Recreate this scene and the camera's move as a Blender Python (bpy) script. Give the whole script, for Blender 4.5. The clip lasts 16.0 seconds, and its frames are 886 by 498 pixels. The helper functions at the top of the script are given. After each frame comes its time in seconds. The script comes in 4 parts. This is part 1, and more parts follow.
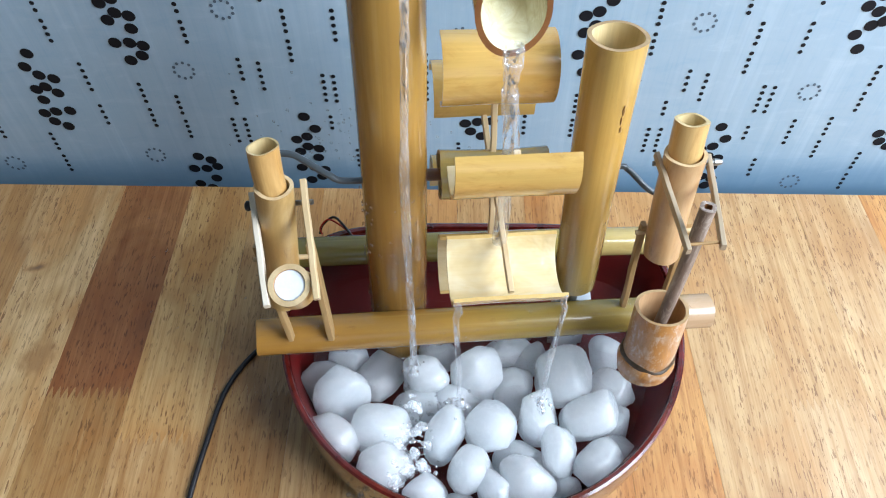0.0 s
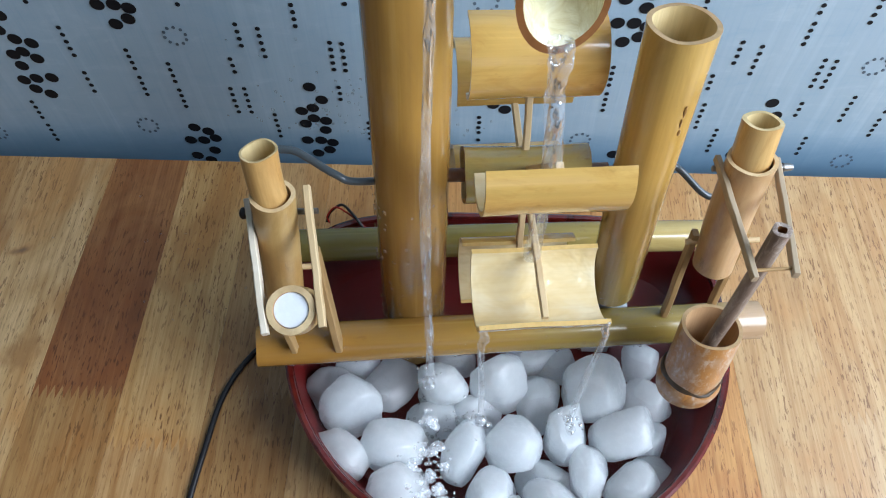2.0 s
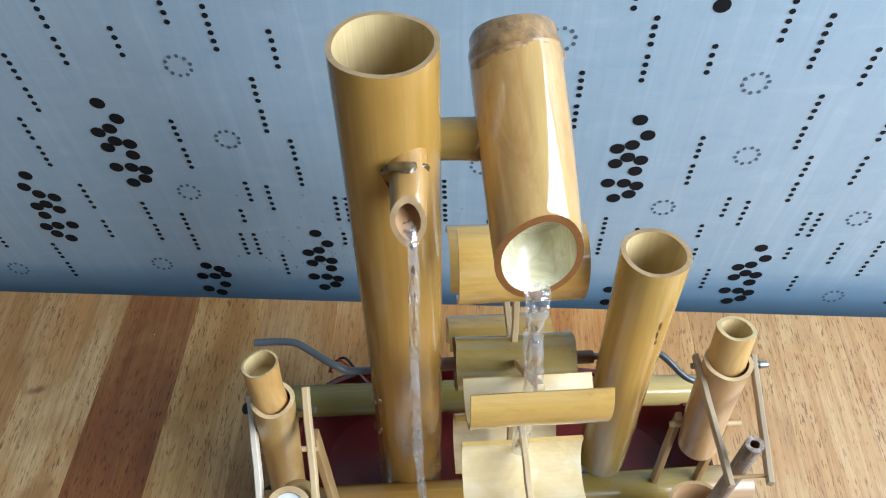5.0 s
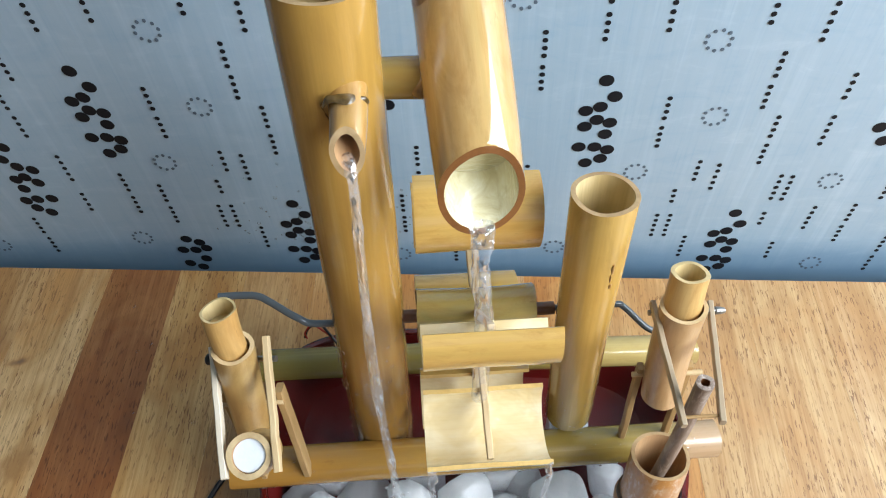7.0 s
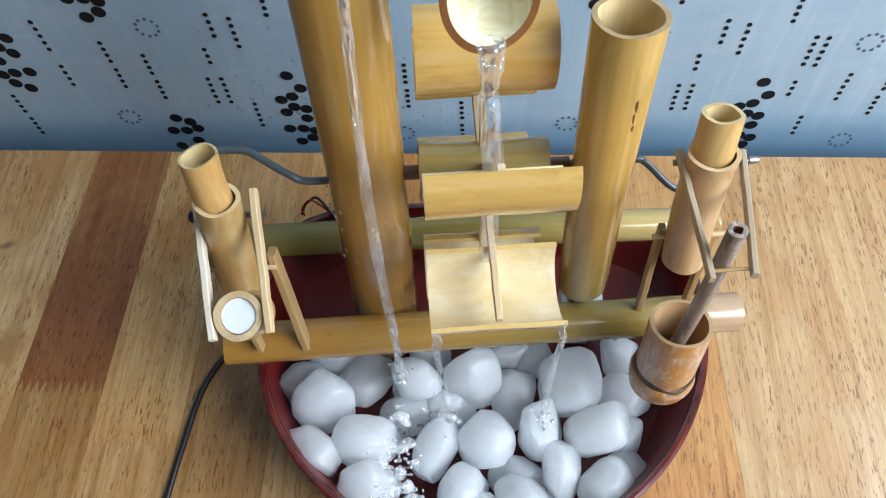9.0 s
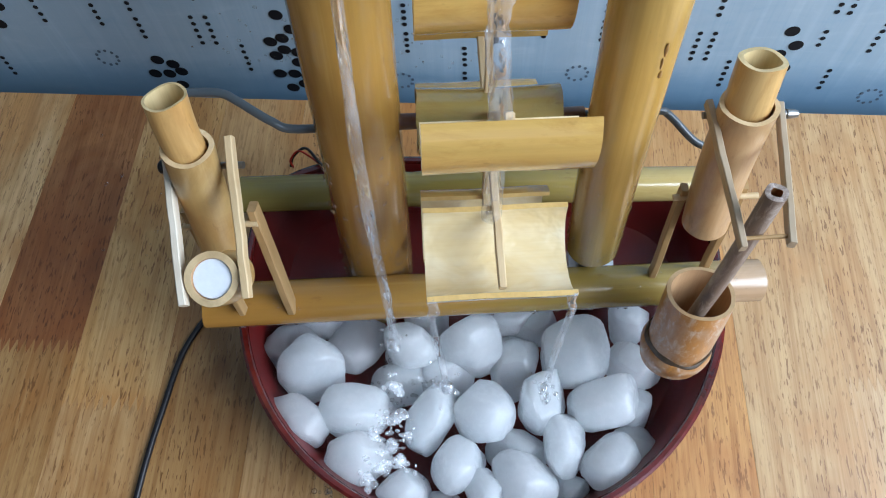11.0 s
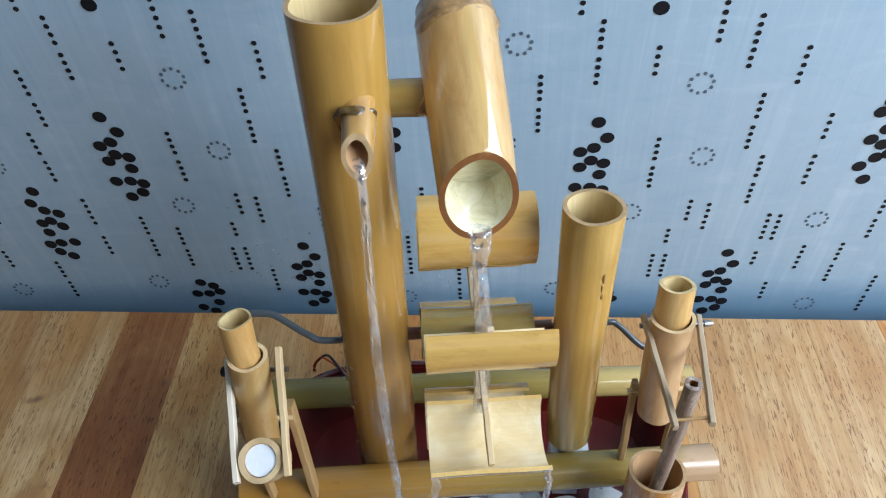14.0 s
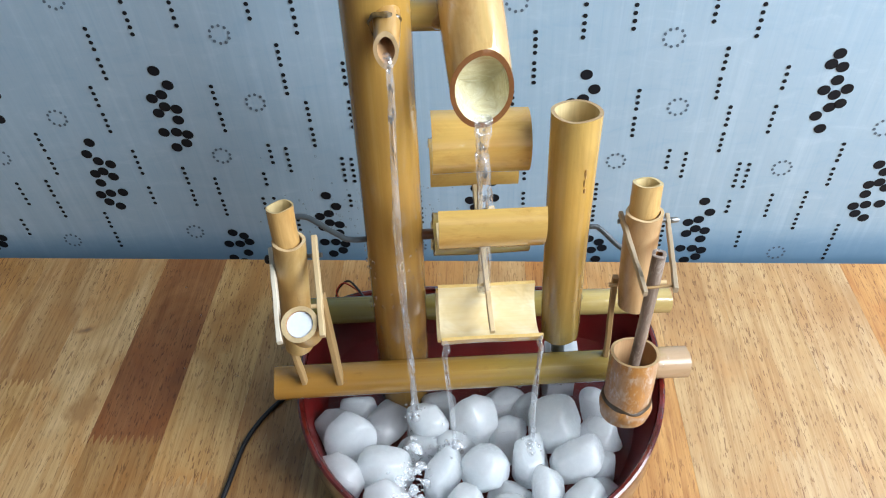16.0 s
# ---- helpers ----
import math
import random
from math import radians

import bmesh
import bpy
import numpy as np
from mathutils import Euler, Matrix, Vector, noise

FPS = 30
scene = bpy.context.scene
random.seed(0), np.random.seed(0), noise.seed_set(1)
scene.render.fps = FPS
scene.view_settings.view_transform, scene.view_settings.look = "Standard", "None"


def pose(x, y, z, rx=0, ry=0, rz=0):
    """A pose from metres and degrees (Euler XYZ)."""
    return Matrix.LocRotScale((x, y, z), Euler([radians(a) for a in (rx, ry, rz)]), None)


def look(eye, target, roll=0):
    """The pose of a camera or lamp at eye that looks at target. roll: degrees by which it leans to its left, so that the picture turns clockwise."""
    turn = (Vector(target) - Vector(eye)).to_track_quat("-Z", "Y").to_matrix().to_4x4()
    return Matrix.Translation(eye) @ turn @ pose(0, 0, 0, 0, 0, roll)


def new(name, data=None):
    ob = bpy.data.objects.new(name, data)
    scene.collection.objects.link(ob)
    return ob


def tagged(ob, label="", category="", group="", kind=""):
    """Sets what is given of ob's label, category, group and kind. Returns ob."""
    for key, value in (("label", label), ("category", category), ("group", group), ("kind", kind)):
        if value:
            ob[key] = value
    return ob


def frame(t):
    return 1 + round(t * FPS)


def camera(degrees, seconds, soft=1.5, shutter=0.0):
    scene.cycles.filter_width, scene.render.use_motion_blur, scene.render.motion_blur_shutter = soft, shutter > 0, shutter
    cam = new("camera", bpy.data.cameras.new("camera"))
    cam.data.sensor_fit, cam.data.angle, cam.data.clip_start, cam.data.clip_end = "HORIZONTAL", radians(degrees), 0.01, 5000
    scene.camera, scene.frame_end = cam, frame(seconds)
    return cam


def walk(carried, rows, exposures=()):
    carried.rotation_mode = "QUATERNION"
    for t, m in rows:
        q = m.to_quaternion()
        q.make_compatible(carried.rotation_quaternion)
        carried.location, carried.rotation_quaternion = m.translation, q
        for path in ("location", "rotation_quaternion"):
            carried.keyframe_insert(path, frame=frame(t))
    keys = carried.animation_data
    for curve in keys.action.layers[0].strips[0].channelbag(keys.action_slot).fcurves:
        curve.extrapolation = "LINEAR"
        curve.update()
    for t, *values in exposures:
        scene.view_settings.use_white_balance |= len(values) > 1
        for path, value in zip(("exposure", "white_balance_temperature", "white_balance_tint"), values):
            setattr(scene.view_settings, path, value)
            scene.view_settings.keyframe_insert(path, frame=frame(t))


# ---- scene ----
cam = camera(60.7, 16.0, 1.1)
PATH = [
    (0, (0.0, -0.015, 0.546), (-0.02, 1.163, -1.07), -0.6),
    (0.5, (0.001, 0.008, 0.539), (-0.024, 1.169, -1.089), -1.1),
    (1, (0.003, 0.023, 0.534), (-0.027, 1.154, -1.115), -1.5),
    (1.5, (0.001, 0.036, 0.53), (-0.024, 1.139, -1.138), -1.5),
    (2, (-0.009, 0.05, 0.522), (-0.049, 1.094, -1.184), -0.9),
    (2.5, (-0.002, 0.066, 0.53), (-0.043, 1.114, -1.173), -0.8),
    (3, (-0.003, 0.08, 0.537), (-0.053, 1.136, -1.161), -1.3),
    (3.5, (-0.003, 0.093, 0.548), (-0.059, 1.17, -1.136), -1.1),
    (4, (0.0, 0.097, 0.564), (-0.067, 1.203, -1.101), -1.5),
    (4.5, (0.001, 0.101, 0.582), (-0.073, 1.243, -1.058), -1.9),
    (6.8, (0.023, 0.084, 0.574), (-0.071, 1.253, -1.045), -3.5),
    (7, (0.027, 0.078, 0.57), (-0.065, 1.232, -1.062), -3.5),
    (7.5, (0.031, 0.058, 0.561), (-0.056, 1.196, -1.082), -3.4),
    (8, (0.033, 0.043, 0.549), (-0.068, 1.136, -1.123), -4.5),
    (8.5, (0.033, 0.047, 0.535), (-0.073, 1.096, -1.165), -5.0),
    (9, (0.027, 0.068, 0.521), (-0.084, 1.044, -1.221), -5.4),
    (11.5, (0.024, 0.088, 0.488), (-0.081, 0.957, -1.31), -4.7),
    (12, (0.022, 0.088, 0.507), (-0.086, 1.01, -1.264), -4.6),
    (12.5, (0.026, 0.078, 0.53), (-0.114, 1.111, -1.177), -5.9),
    (13, (0.025, 0.069, 0.549), (-0.112, 1.19, -1.102), -5.4),
    (13.5, (0.031, 0.051, 0.561), (-0.088, 1.281, -1.012), -4.6),
    (14, (0.031, 0.035, 0.571), (-0.08, 1.35, -0.931), -3.9),
    (14.5, (0.034, 0.003, 0.586), (-0.091, 1.389, -0.85), -4.4),
    (15, (0.033, -0.038, 0.589), (-0.1, 1.364, -0.831), -4.8),
    (15.5, (0.033, -0.064, 0.583), (-0.1, 1.335, -0.841), -4.6),
    (16, (0.032, -0.08, 0.576), (-0.09, 1.298, -0.868), -3.9),
]
# seconds, stops, kelvin and tint of the phone's automatic exposure and white balance
EXPOSURES = [(0, 0.33, 5940, 12), (0.5, 0.12, 5940, 12), (1.5, -0.03, 5910, 12), (2.0, 0.0, 5890, 12), (2.5, 0.0, 5890, 12), (3.5, 0.0, 5770, 12), (4.0, -0.03, 5790, 12), (4.5, 0.0, 5890, 12),
             (7.0, 0.17, 6420, 12), (8.0, 0.18, 6470, 12), (8.5, 0.17, 6320, 12), (9.0, 0.07, 6080, 12), (11.5, -0.13, 5640, 12), (12.0, -0.17, 5590, 12), (12.5, -0.18, 5590, 12), (13.0, -0.2, 5640, 12),
             (13.5, -0.2, 5740, 12), (14.5, 0.08, 6110, 12), (15.0, 0.16, 6180, 12), (16.0, 0.19, 6230, 12)]
walk(cam, [(t, look(eye, target, roll)) for t, eye, target, roll in PATH], EXPOSURES)

# ---------- daylight ----------
world = bpy.data.worlds.new("daylight")
scene.world = world
world.use_nodes = True
sky = world.node_tree.nodes.new("ShaderNodeTexSky")
sky.sky_type = "NISHITA"
sky.sun_disc = False
sky.sun_elevation = radians(48)
sky.sun_rotation = radians(70)
world.node_tree.links.new(sky.outputs[0], world.node_tree.nodes["Background"].inputs[0])
world.node_tree.nodes["Background"].inputs[1].default_value = 0.12


def area_lamp(name, eye, target, w, h, watts, colour):
    lamp = bpy.data.lights.new(name, "AREA")
    lamp.shape, lamp.size, lamp.size_y = "RECTANGLE", w, h
    lamp.energy, lamp.color = watts, colour
    ob = new(name, lamp)
    ob.matrix_world = look(eye, target)
    return ob


area_lamp("window_daylight", (1.10, -0.13, 0.97), (0.30, 0.34, 0.14), 1.12, 0.96, 40, (0.88, 0.955, 1.0))
# weak fill added behind the camera, from no known source
area_lamp("rear_window_daylight", (0.42, -1.78, 1.15), (0.1, 0.3, 0.45), 0.95, 0.95, 0.5, (0.92, 0.96, 1.0))


# ---------- materials ----------
class Nodes:
    """A small wrapper that adds nodes to a material and links them."""

    def __init__(self, name):
        self.mat = bpy.data.materials.new(name)
        self.mat.use_nodes = True
        self.tree = self.mat.node_tree
        self.bsdf = self.tree.nodes["Principled BSDF"]

    def add(self, kind, **inputs):
        node = self.tree.nodes.new(kind)
        for key, value in inputs.items():
            self.put(node, key.replace("_", " "), value)
        return node

    def put(self, node, key, value):
        sock = node.inputs[key]
        if isinstance(value, bpy.types.NodeSocket):
            self.tree.links.new(value, sock)
        else:
            sock.default_value = value

    def coords(self, scale=(1, 1, 1), shift=True):
        tc = self.tree.nodes.new("ShaderNodeTexCoord")
        mp = self.tree.nodes.new("ShaderNodeMapping")
        self.tree.links.new(tc.outputs["Object"], mp.inputs["Vector"])
        mp.inputs["Scale"].default_value = scale
        if shift:
            info = self.tree.nodes.new("ShaderNodeObjectInfo")
            mul = self.tree.nodes.new("ShaderNodeVectorMath")
            mul.operation = "SCALE"
            mul.inputs[0].default_value = (37.0, 19.0, 53.0)
            self.tree.links.new(info.outputs["Random"], mul.inputs["Scale"])
            self.tree.links.new(mul.outputs[0], mp.inputs["Location"])
        return mp.outputs[0]

    def noise(self, vec, scale, detail=3.0, rough=0.5, distort=0.0):
        n = self.add("ShaderNodeTexNoise", Vector=vec, Scale=scale, Detail=detail, Roughness=rough, Distortion=distort)
        return n.outputs["Fac"]

    def ramp(self, fac, *stops):
        r = self.tree.nodes.new("ShaderNodeValToRGB")
        self.tree.links.new(fac, r.inputs[0])
        el = r.color_ramp.elements
        while len(el) < len(stops):
            el.new(0.5)
        for e, (pos, col) in zip(el, stops):
            e.position = pos
            e.color = (*col, 1) if len(col) == 3 else col
        return r.outputs[0]

    def mix(self, fac, a, b, mode="MIX"):
        m = self.tree.nodes.new("ShaderNodeMix")
        m.data_type, m.blend_type = "RGBA", mode
        for i, v in ((0, fac), (6, a), (7, b)):
            if isinstance(v, bpy.types.NodeSocket):
                self.tree.links.new(v, m.inputs[i])
            elif i == 0:
                m.inputs[0].default_value = v
            else:
                m.inputs[i].default_value = (*v, 1)
        return m.outputs[2]

    def bump(self, height, strength, distance=0.001):
        b = self.add("ShaderNodeBump", Height=height, Strength=strength, Distance=distance)
        self.put(self.bsdf, "Normal", b.outputs[0])

    def set(self, **inputs):
        for key, value in inputs.items():
            self.put(self.bsdf, key.replace("_", " "), value)
        return self


def g(v):
    return (v, v, v)


def bamboo_skin(name, pale, deep, green, rough=0.32, coat=0.35, lying=False, uneven=0.32):
    """Dried bamboo: long fine fibres, cloudy ageing, a few brown flecks and a slightly uneven varnish."""
    n = Nodes(name)

    def fit(around, along_it):
        return n.coords((along_it, around, around) if lying else (around, around, along_it))

    fibre = n.noise(fit(300, 6), 1.0, 5.0, 0.65)
    cloud = n.noise(fit(30, 11), 1.0, 4.0, 0.6, 0.8)
    fleck = n.noise(fit(190, 70), 1.0, 3.0, 0.6)
    blotch = n.noise(fit(60, 22), 1.0, 6.0, 0.7, 1.0)
    wave = n.noise(fit(90, 40), 1.0, 3.0, 0.5, 0.5)
    col = n.ramp(cloud, (0.32, green), (0.5, pale), (0.66, deep))
    col = n.mix(n.ramp(blotch, (0.48, g(0.0)), (0.72, g(0.6))), col, (deep[0] * 0.66, deep[1] * 0.58, deep[2] * 0.5))
    col = n.mix(n.ramp(fibre, (0.38, g(0.0)), (0.72, g(0.24))), col, tuple(c * 0.56 for c in deep))
    col = n.mix(n.ramp(fibre, (0.25, g(0.25)), (0.42, g(0.0))), col, tuple(min(1.0, c * 1.25) for c in pale))
    col = n.mix(n.ramp(fleck, (0.66, g(0.0)), (0.76, g(0.4))), col, (0.15, 0.065, 0.018))
    n.set(Base_Color=col, Roughness=n.ramp(cloud, (0.2, g(rough - 0.08)), (0.8, g(rough + 0.12))), Coat_Weight=coat, Coat_Roughness=0.05)
    high = n.mix(0.5, fibre, wave)
    n.bump(high, uneven, 0.0008)
    return n.mat


def bamboo_flesh(name, light, dark, wet=0.0):
    """Pale inner wall or a cut end."""
    n = Nodes(name)
    fibre = n.noise(n.coords((420, 420, 14)), 1.0, 4.0, 0.65)
    cloud = n.noise(n.coords((60, 60, 40)), 1.0, 3.0, 0.5)
    col = n.mix(n.ramp(cloud, (0.35, g(0.0)), (0.75, g(0.7))), light, dark)
    col = n.mix(n.ramp(fibre, (0.4, g(0.0)), (0.8, g(0.35))), col, tuple(c * 0.6 for c in dark))
    n.set(Base_Color=col, Roughness=0.55 - 0.3 * wet, Coat_Weight=wet, Coat_Roughness=0.08)
    n.bump(fibre, 0.3, 0.0005)
    return n.mat


SKIN = bamboo_skin("bamboo_skin", (0.54, 0.305, 0.09), (0.44, 0.20, 0.05), (0.46, 0.28, 0.09), 0.26, 0.6)
SKIN_WET = bamboo_skin("bamboo_skin_wet", (0.62, 0.395, 0.15), (0.56, 0.31, 0.09), (0.52, 0.35, 0.13), 0.12, 1.0, False, 0.06)
SKIN_PADDLE = bamboo_skin("bamboo_skin_paddle", (0.63, 0.385, 0.105), (0.58, 0.31, 0.065), (0.58, 0.37, 0.10), 0.2, 0.8, True, 0.12)
SKIN_GREEN = bamboo_skin("bamboo_skin_olive", (0.34, 0.25, 0.075), (0.37, 0.215, 0.055), (0.25, 0.21, 0.068), 0.18, 0.9)
SKIN_PALE = bamboo_skin("bamboo_skin_pale", (0.50, 0.33, 0.125), (0.43, 0.25, 0.075), (0.40, 0.28, 0.105), 0.34, 0.35)
SKIN_WARM = bamboo_skin("bamboo_skin_warm", (0.60, 0.37, 0.13), (0.52, 0.29, 0.085), (0.58, 0.38, 0.15), 0.38, 0.25)
SKIN_ROSE = bamboo_skin("bamboo_skin_rosy", (0.50, 0.295, 0.13), (0.43, 0.21, 0.07), (0.52, 0.34, 0.17))


def aged_culm(name, per_metre, stops, rough=0.26):
    """A culm whose colour changes along its length as it has aged and soaked: stops of (part of the length, colour)."""
    n = Nodes(name)
    sep = n.add("ShaderNodeSeparateXYZ", Vector=n.coords((1, 1, 1), False))
    wob = n.noise(n.coords((45, 45, 12)), 1.0, 4.0, 0.6, 0.7)
    fibre = n.noise(n.coords((260, 260, 5)), 1.0, 4.0, 0.6)
    blotch = n.noise(n.coords((70, 70, 18)), 1.0, 5.0, 0.65, 0.9)
    ma = n.tree.nodes.new("ShaderNodeMath")
    ma.operation = "MULTIPLY_ADD"
    n.tree.links.new(wob, ma.inputs[0])
    ma.inputs[1].default_value = 0.09
    n.tree.links.new(sep.outputs[2], ma.inputs[2])
    ax = n.tree.nodes.new("ShaderNodeMath")
    ax.operation = "MULTIPLY_ADD"
    n.tree.links.new(ma.outputs[0], ax.inputs[0])
    ax.inputs[1].default_value = per_metre
    ax.inputs[2].default_value = -0.045 * per_metre
    col = n.ramp(ax.outputs[0], *stops)
    fleck = n.noise(n.coords((190, 190, 70)), 1.0, 3.0, 0.6)
    wave = n.noise(n.coords((90, 90, 40)), 1.0, 3.0, 0.5, 0.5)
    col = n.mix(n.ramp(blotch, (0.47, g(0.0)), (0.74, g(0.35))), col, (0.27, 0.14, 0.035))
    col = n.mix(n.ramp(fibre, (0.38, g(0.0)), (0.74, g(0.24))), col, (0.18, 0.095, 0.028))
    col = n.mix(n.ramp(fibre, (0.25, g(0.2)), (0.42, g(0.0))), col, (0.60, 0.42, 0.15))
    col = n.mix(n.ramp(fleck, (0.67, g(0.0)), (0.77, g(0.35))), col, (0.15, 0.065, 0.018))
    n.set(Base_Color=col, Roughness=rough, Coat_Weight=0.5, Coat_Roughness=0.07)
    n.bump(n.mix(0.5, fibre, wave), 0.32, 0.0008)
    return n.mat


SKIN_BAR = aged_culm("bamboo_skin_front_bar", 3.14, [(0.05, (0.36, 0.175, 0.030)), (0.40, (0.37, 0.205, 0.039)), (0.60, (0.30, 0.205, 0.043)), (0.84, (0.26, 0.19, 0.045)), (0.92, (0.50, 0.335, 0.195))])
SKIN_REAR = aged_culm("bamboo_skin_rear_bar", 3.14, [(0.05, (0.25, 0.205, 0.051)), (0.45, (0.27, 0.21, 0.048)), (0.66, (0.34, 0.25, 0.066)), (0.80, (0.47, 0.35, 0.125)), (0.95, (0.50, 0.37, 0.140))], 0.18)
SKIN_POLE = aged_culm("bamboo_skin_main_pole", 2.67, [(0.08, (0.22, 0.12, 0.027)), (0.22, (0.34, 0.175, 0.036)), (0.55, (0.39, 0.21, 0.041)), (0.95, (0.47, 0.27, 0.058))])
SKIN_SIDE = aged_culm("bamboo_skin_side_pole", 5.3, [(0.05, (0.27, 0.19, 0.047)), (0.35, (0.45, 0.265, 0.058)), (0.7, (0.55, 0.32, 0.070)), (0.98, (0.55, 0.35, 0.094))])


def cup_skin():
    """Weathered cup: rusty orange, scuffed with whitish and dark patches."""
    n = Nodes("bamboo_skin_weathered")
    big = n.noise(n.coords((70, 70, 45)), 1.0, 4.0, 0.6, 0.9)
    scuff = n.noise(n.coords((190, 190, 110)), 1.0, 5.0, 0.7, 0.5)
    fibre = n.noise(n.coords((380, 380, 12)), 1.0, 3.0, 0.6)
    col = n.ramp(big, (0.34, (0.46, 0.28, 0.16)), (0.5, (0.42, 0.19, 0.055)), (0.64, (0.50, 0.22, 0.045)))
    col = n.mix(n.ramp(scuff, (0.52, g(0.0)), (0.66, g(0.8))), col, (0.58, 0.47, 0.37))
    col = n.mix(n.ramp(scuff, (0.28, g(0.7)), (0.40, g(0.0))), col, (0.16, 0.085, 0.035))
    col = n.mix(n.ramp(fibre, (0.4, g(0.0)), (0.8, g(0.3))), col, (0.22, 0.10, 0.03))
    n.set(Base_Color=col, Roughness=0.34, Coat_Weight=0.5, Coat_Roughness=0.15)
    n.bump(scuff, 0.35, 0.0006)
    return n.mat


SKIN_CUP = cup_skin()
FLESH = bamboo_flesh("bamboo_flesh", (0.66, 0.52, 0.27), (0.52, 0.36, 0.14))
FLESH_BROWN = bamboo_flesh("bamboo_flesh_brown", (0.52, 0.32, 0.16), (0.40, 0.20, 0.08))
CUT = bamboo_flesh("bamboo_cut_end", (0.47, 0.32, 0.16), (0.33, 0.195, 0.08))
CUT_DARK = bamboo_flesh("bamboo_cut_end_dark", (0.25, 0.10, 0.03), (0.15, 0.055, 0.014), 0.6)


def wet_hollow():
    """Pale hollow of a paddle under a moving film of water, wet highlights put into its colour."""
    n = Nodes("wet_paddle_hollow")
    swirl = n.noise(n.coords((40, 55, 50)), 1.0, 3.0, 0.5, 0.3)
    fibre = n.noise(n.coords((14, 420, 420)), 1.0, 4.0, 0.65)
    # the palest swirl tone paints in the wet highlights
    col = n.ramp(swirl, (0.30, (0.74, 0.56, 0.27)), (0.52, (0.81, 0.66, 0.38)), (0.72, (0.89, 0.80, 0.58)))
    col = n.mix(n.ramp(fibre, (0.45, g(0.0)), (0.8, g(0.25))), col, (0.60, 0.40, 0.16))
    n.set(Base_Color=col, Roughness=0.2, Coat_Weight=1.0, Coat_Roughness=0.05)
    n.bump(swirl, 0.6, 0.005)
    return n.mat


PADDLE_HOLLOW = wet_hollow()
PADDLE_RIM = bamboo_flesh("paddle_cut_edge", (0.72, 0.50, 0.18), (0.60, 0.37, 0.10), 0.5)


def outlet_film():
    """Pale inner wall under a swirling sheet of water."""
    n = Nodes("wet_outlet_inside")
    swirl = n.noise(n.coords((70, 240, 90)), 1.0, 3.0, 0.6, 2.2)
    col = n.ramp(swirl, (0.3, (0.70, 0.62, 0.36)), (0.55, (0.80, 0.74, 0.48)), (0.75, (0.90, 0.87, 0.68)))
    n.set(Base_Color=col, Roughness=0.16, Coat_Weight=1.0, Coat_Roughness=0.05)
    n.bump(swirl, 0.5, 0.0012)
    return n.mat


OUTLET_FILM = outlet_film()
STRIP = bamboo_flesh("split_bamboo_strip", (0.66, 0.50, 0.28), (0.52, 0.34, 0.15))
STRIP_WHITE = bamboo_flesh("split_bamboo_strip_bleached", (0.78, 0.71, 0.58), (0.62, 0.50, 0.34))
STRIP_GREY = bamboo_flesh("split_bamboo_strip_greyed", (0.46, 0.36, 0.24), (0.33, 0.235, 0.135))
STRIP_DARK = bamboo_flesh("split_bamboo_strip_stained", (0.46, 0.29, 0.12), (0.32, 0.18, 0.06))


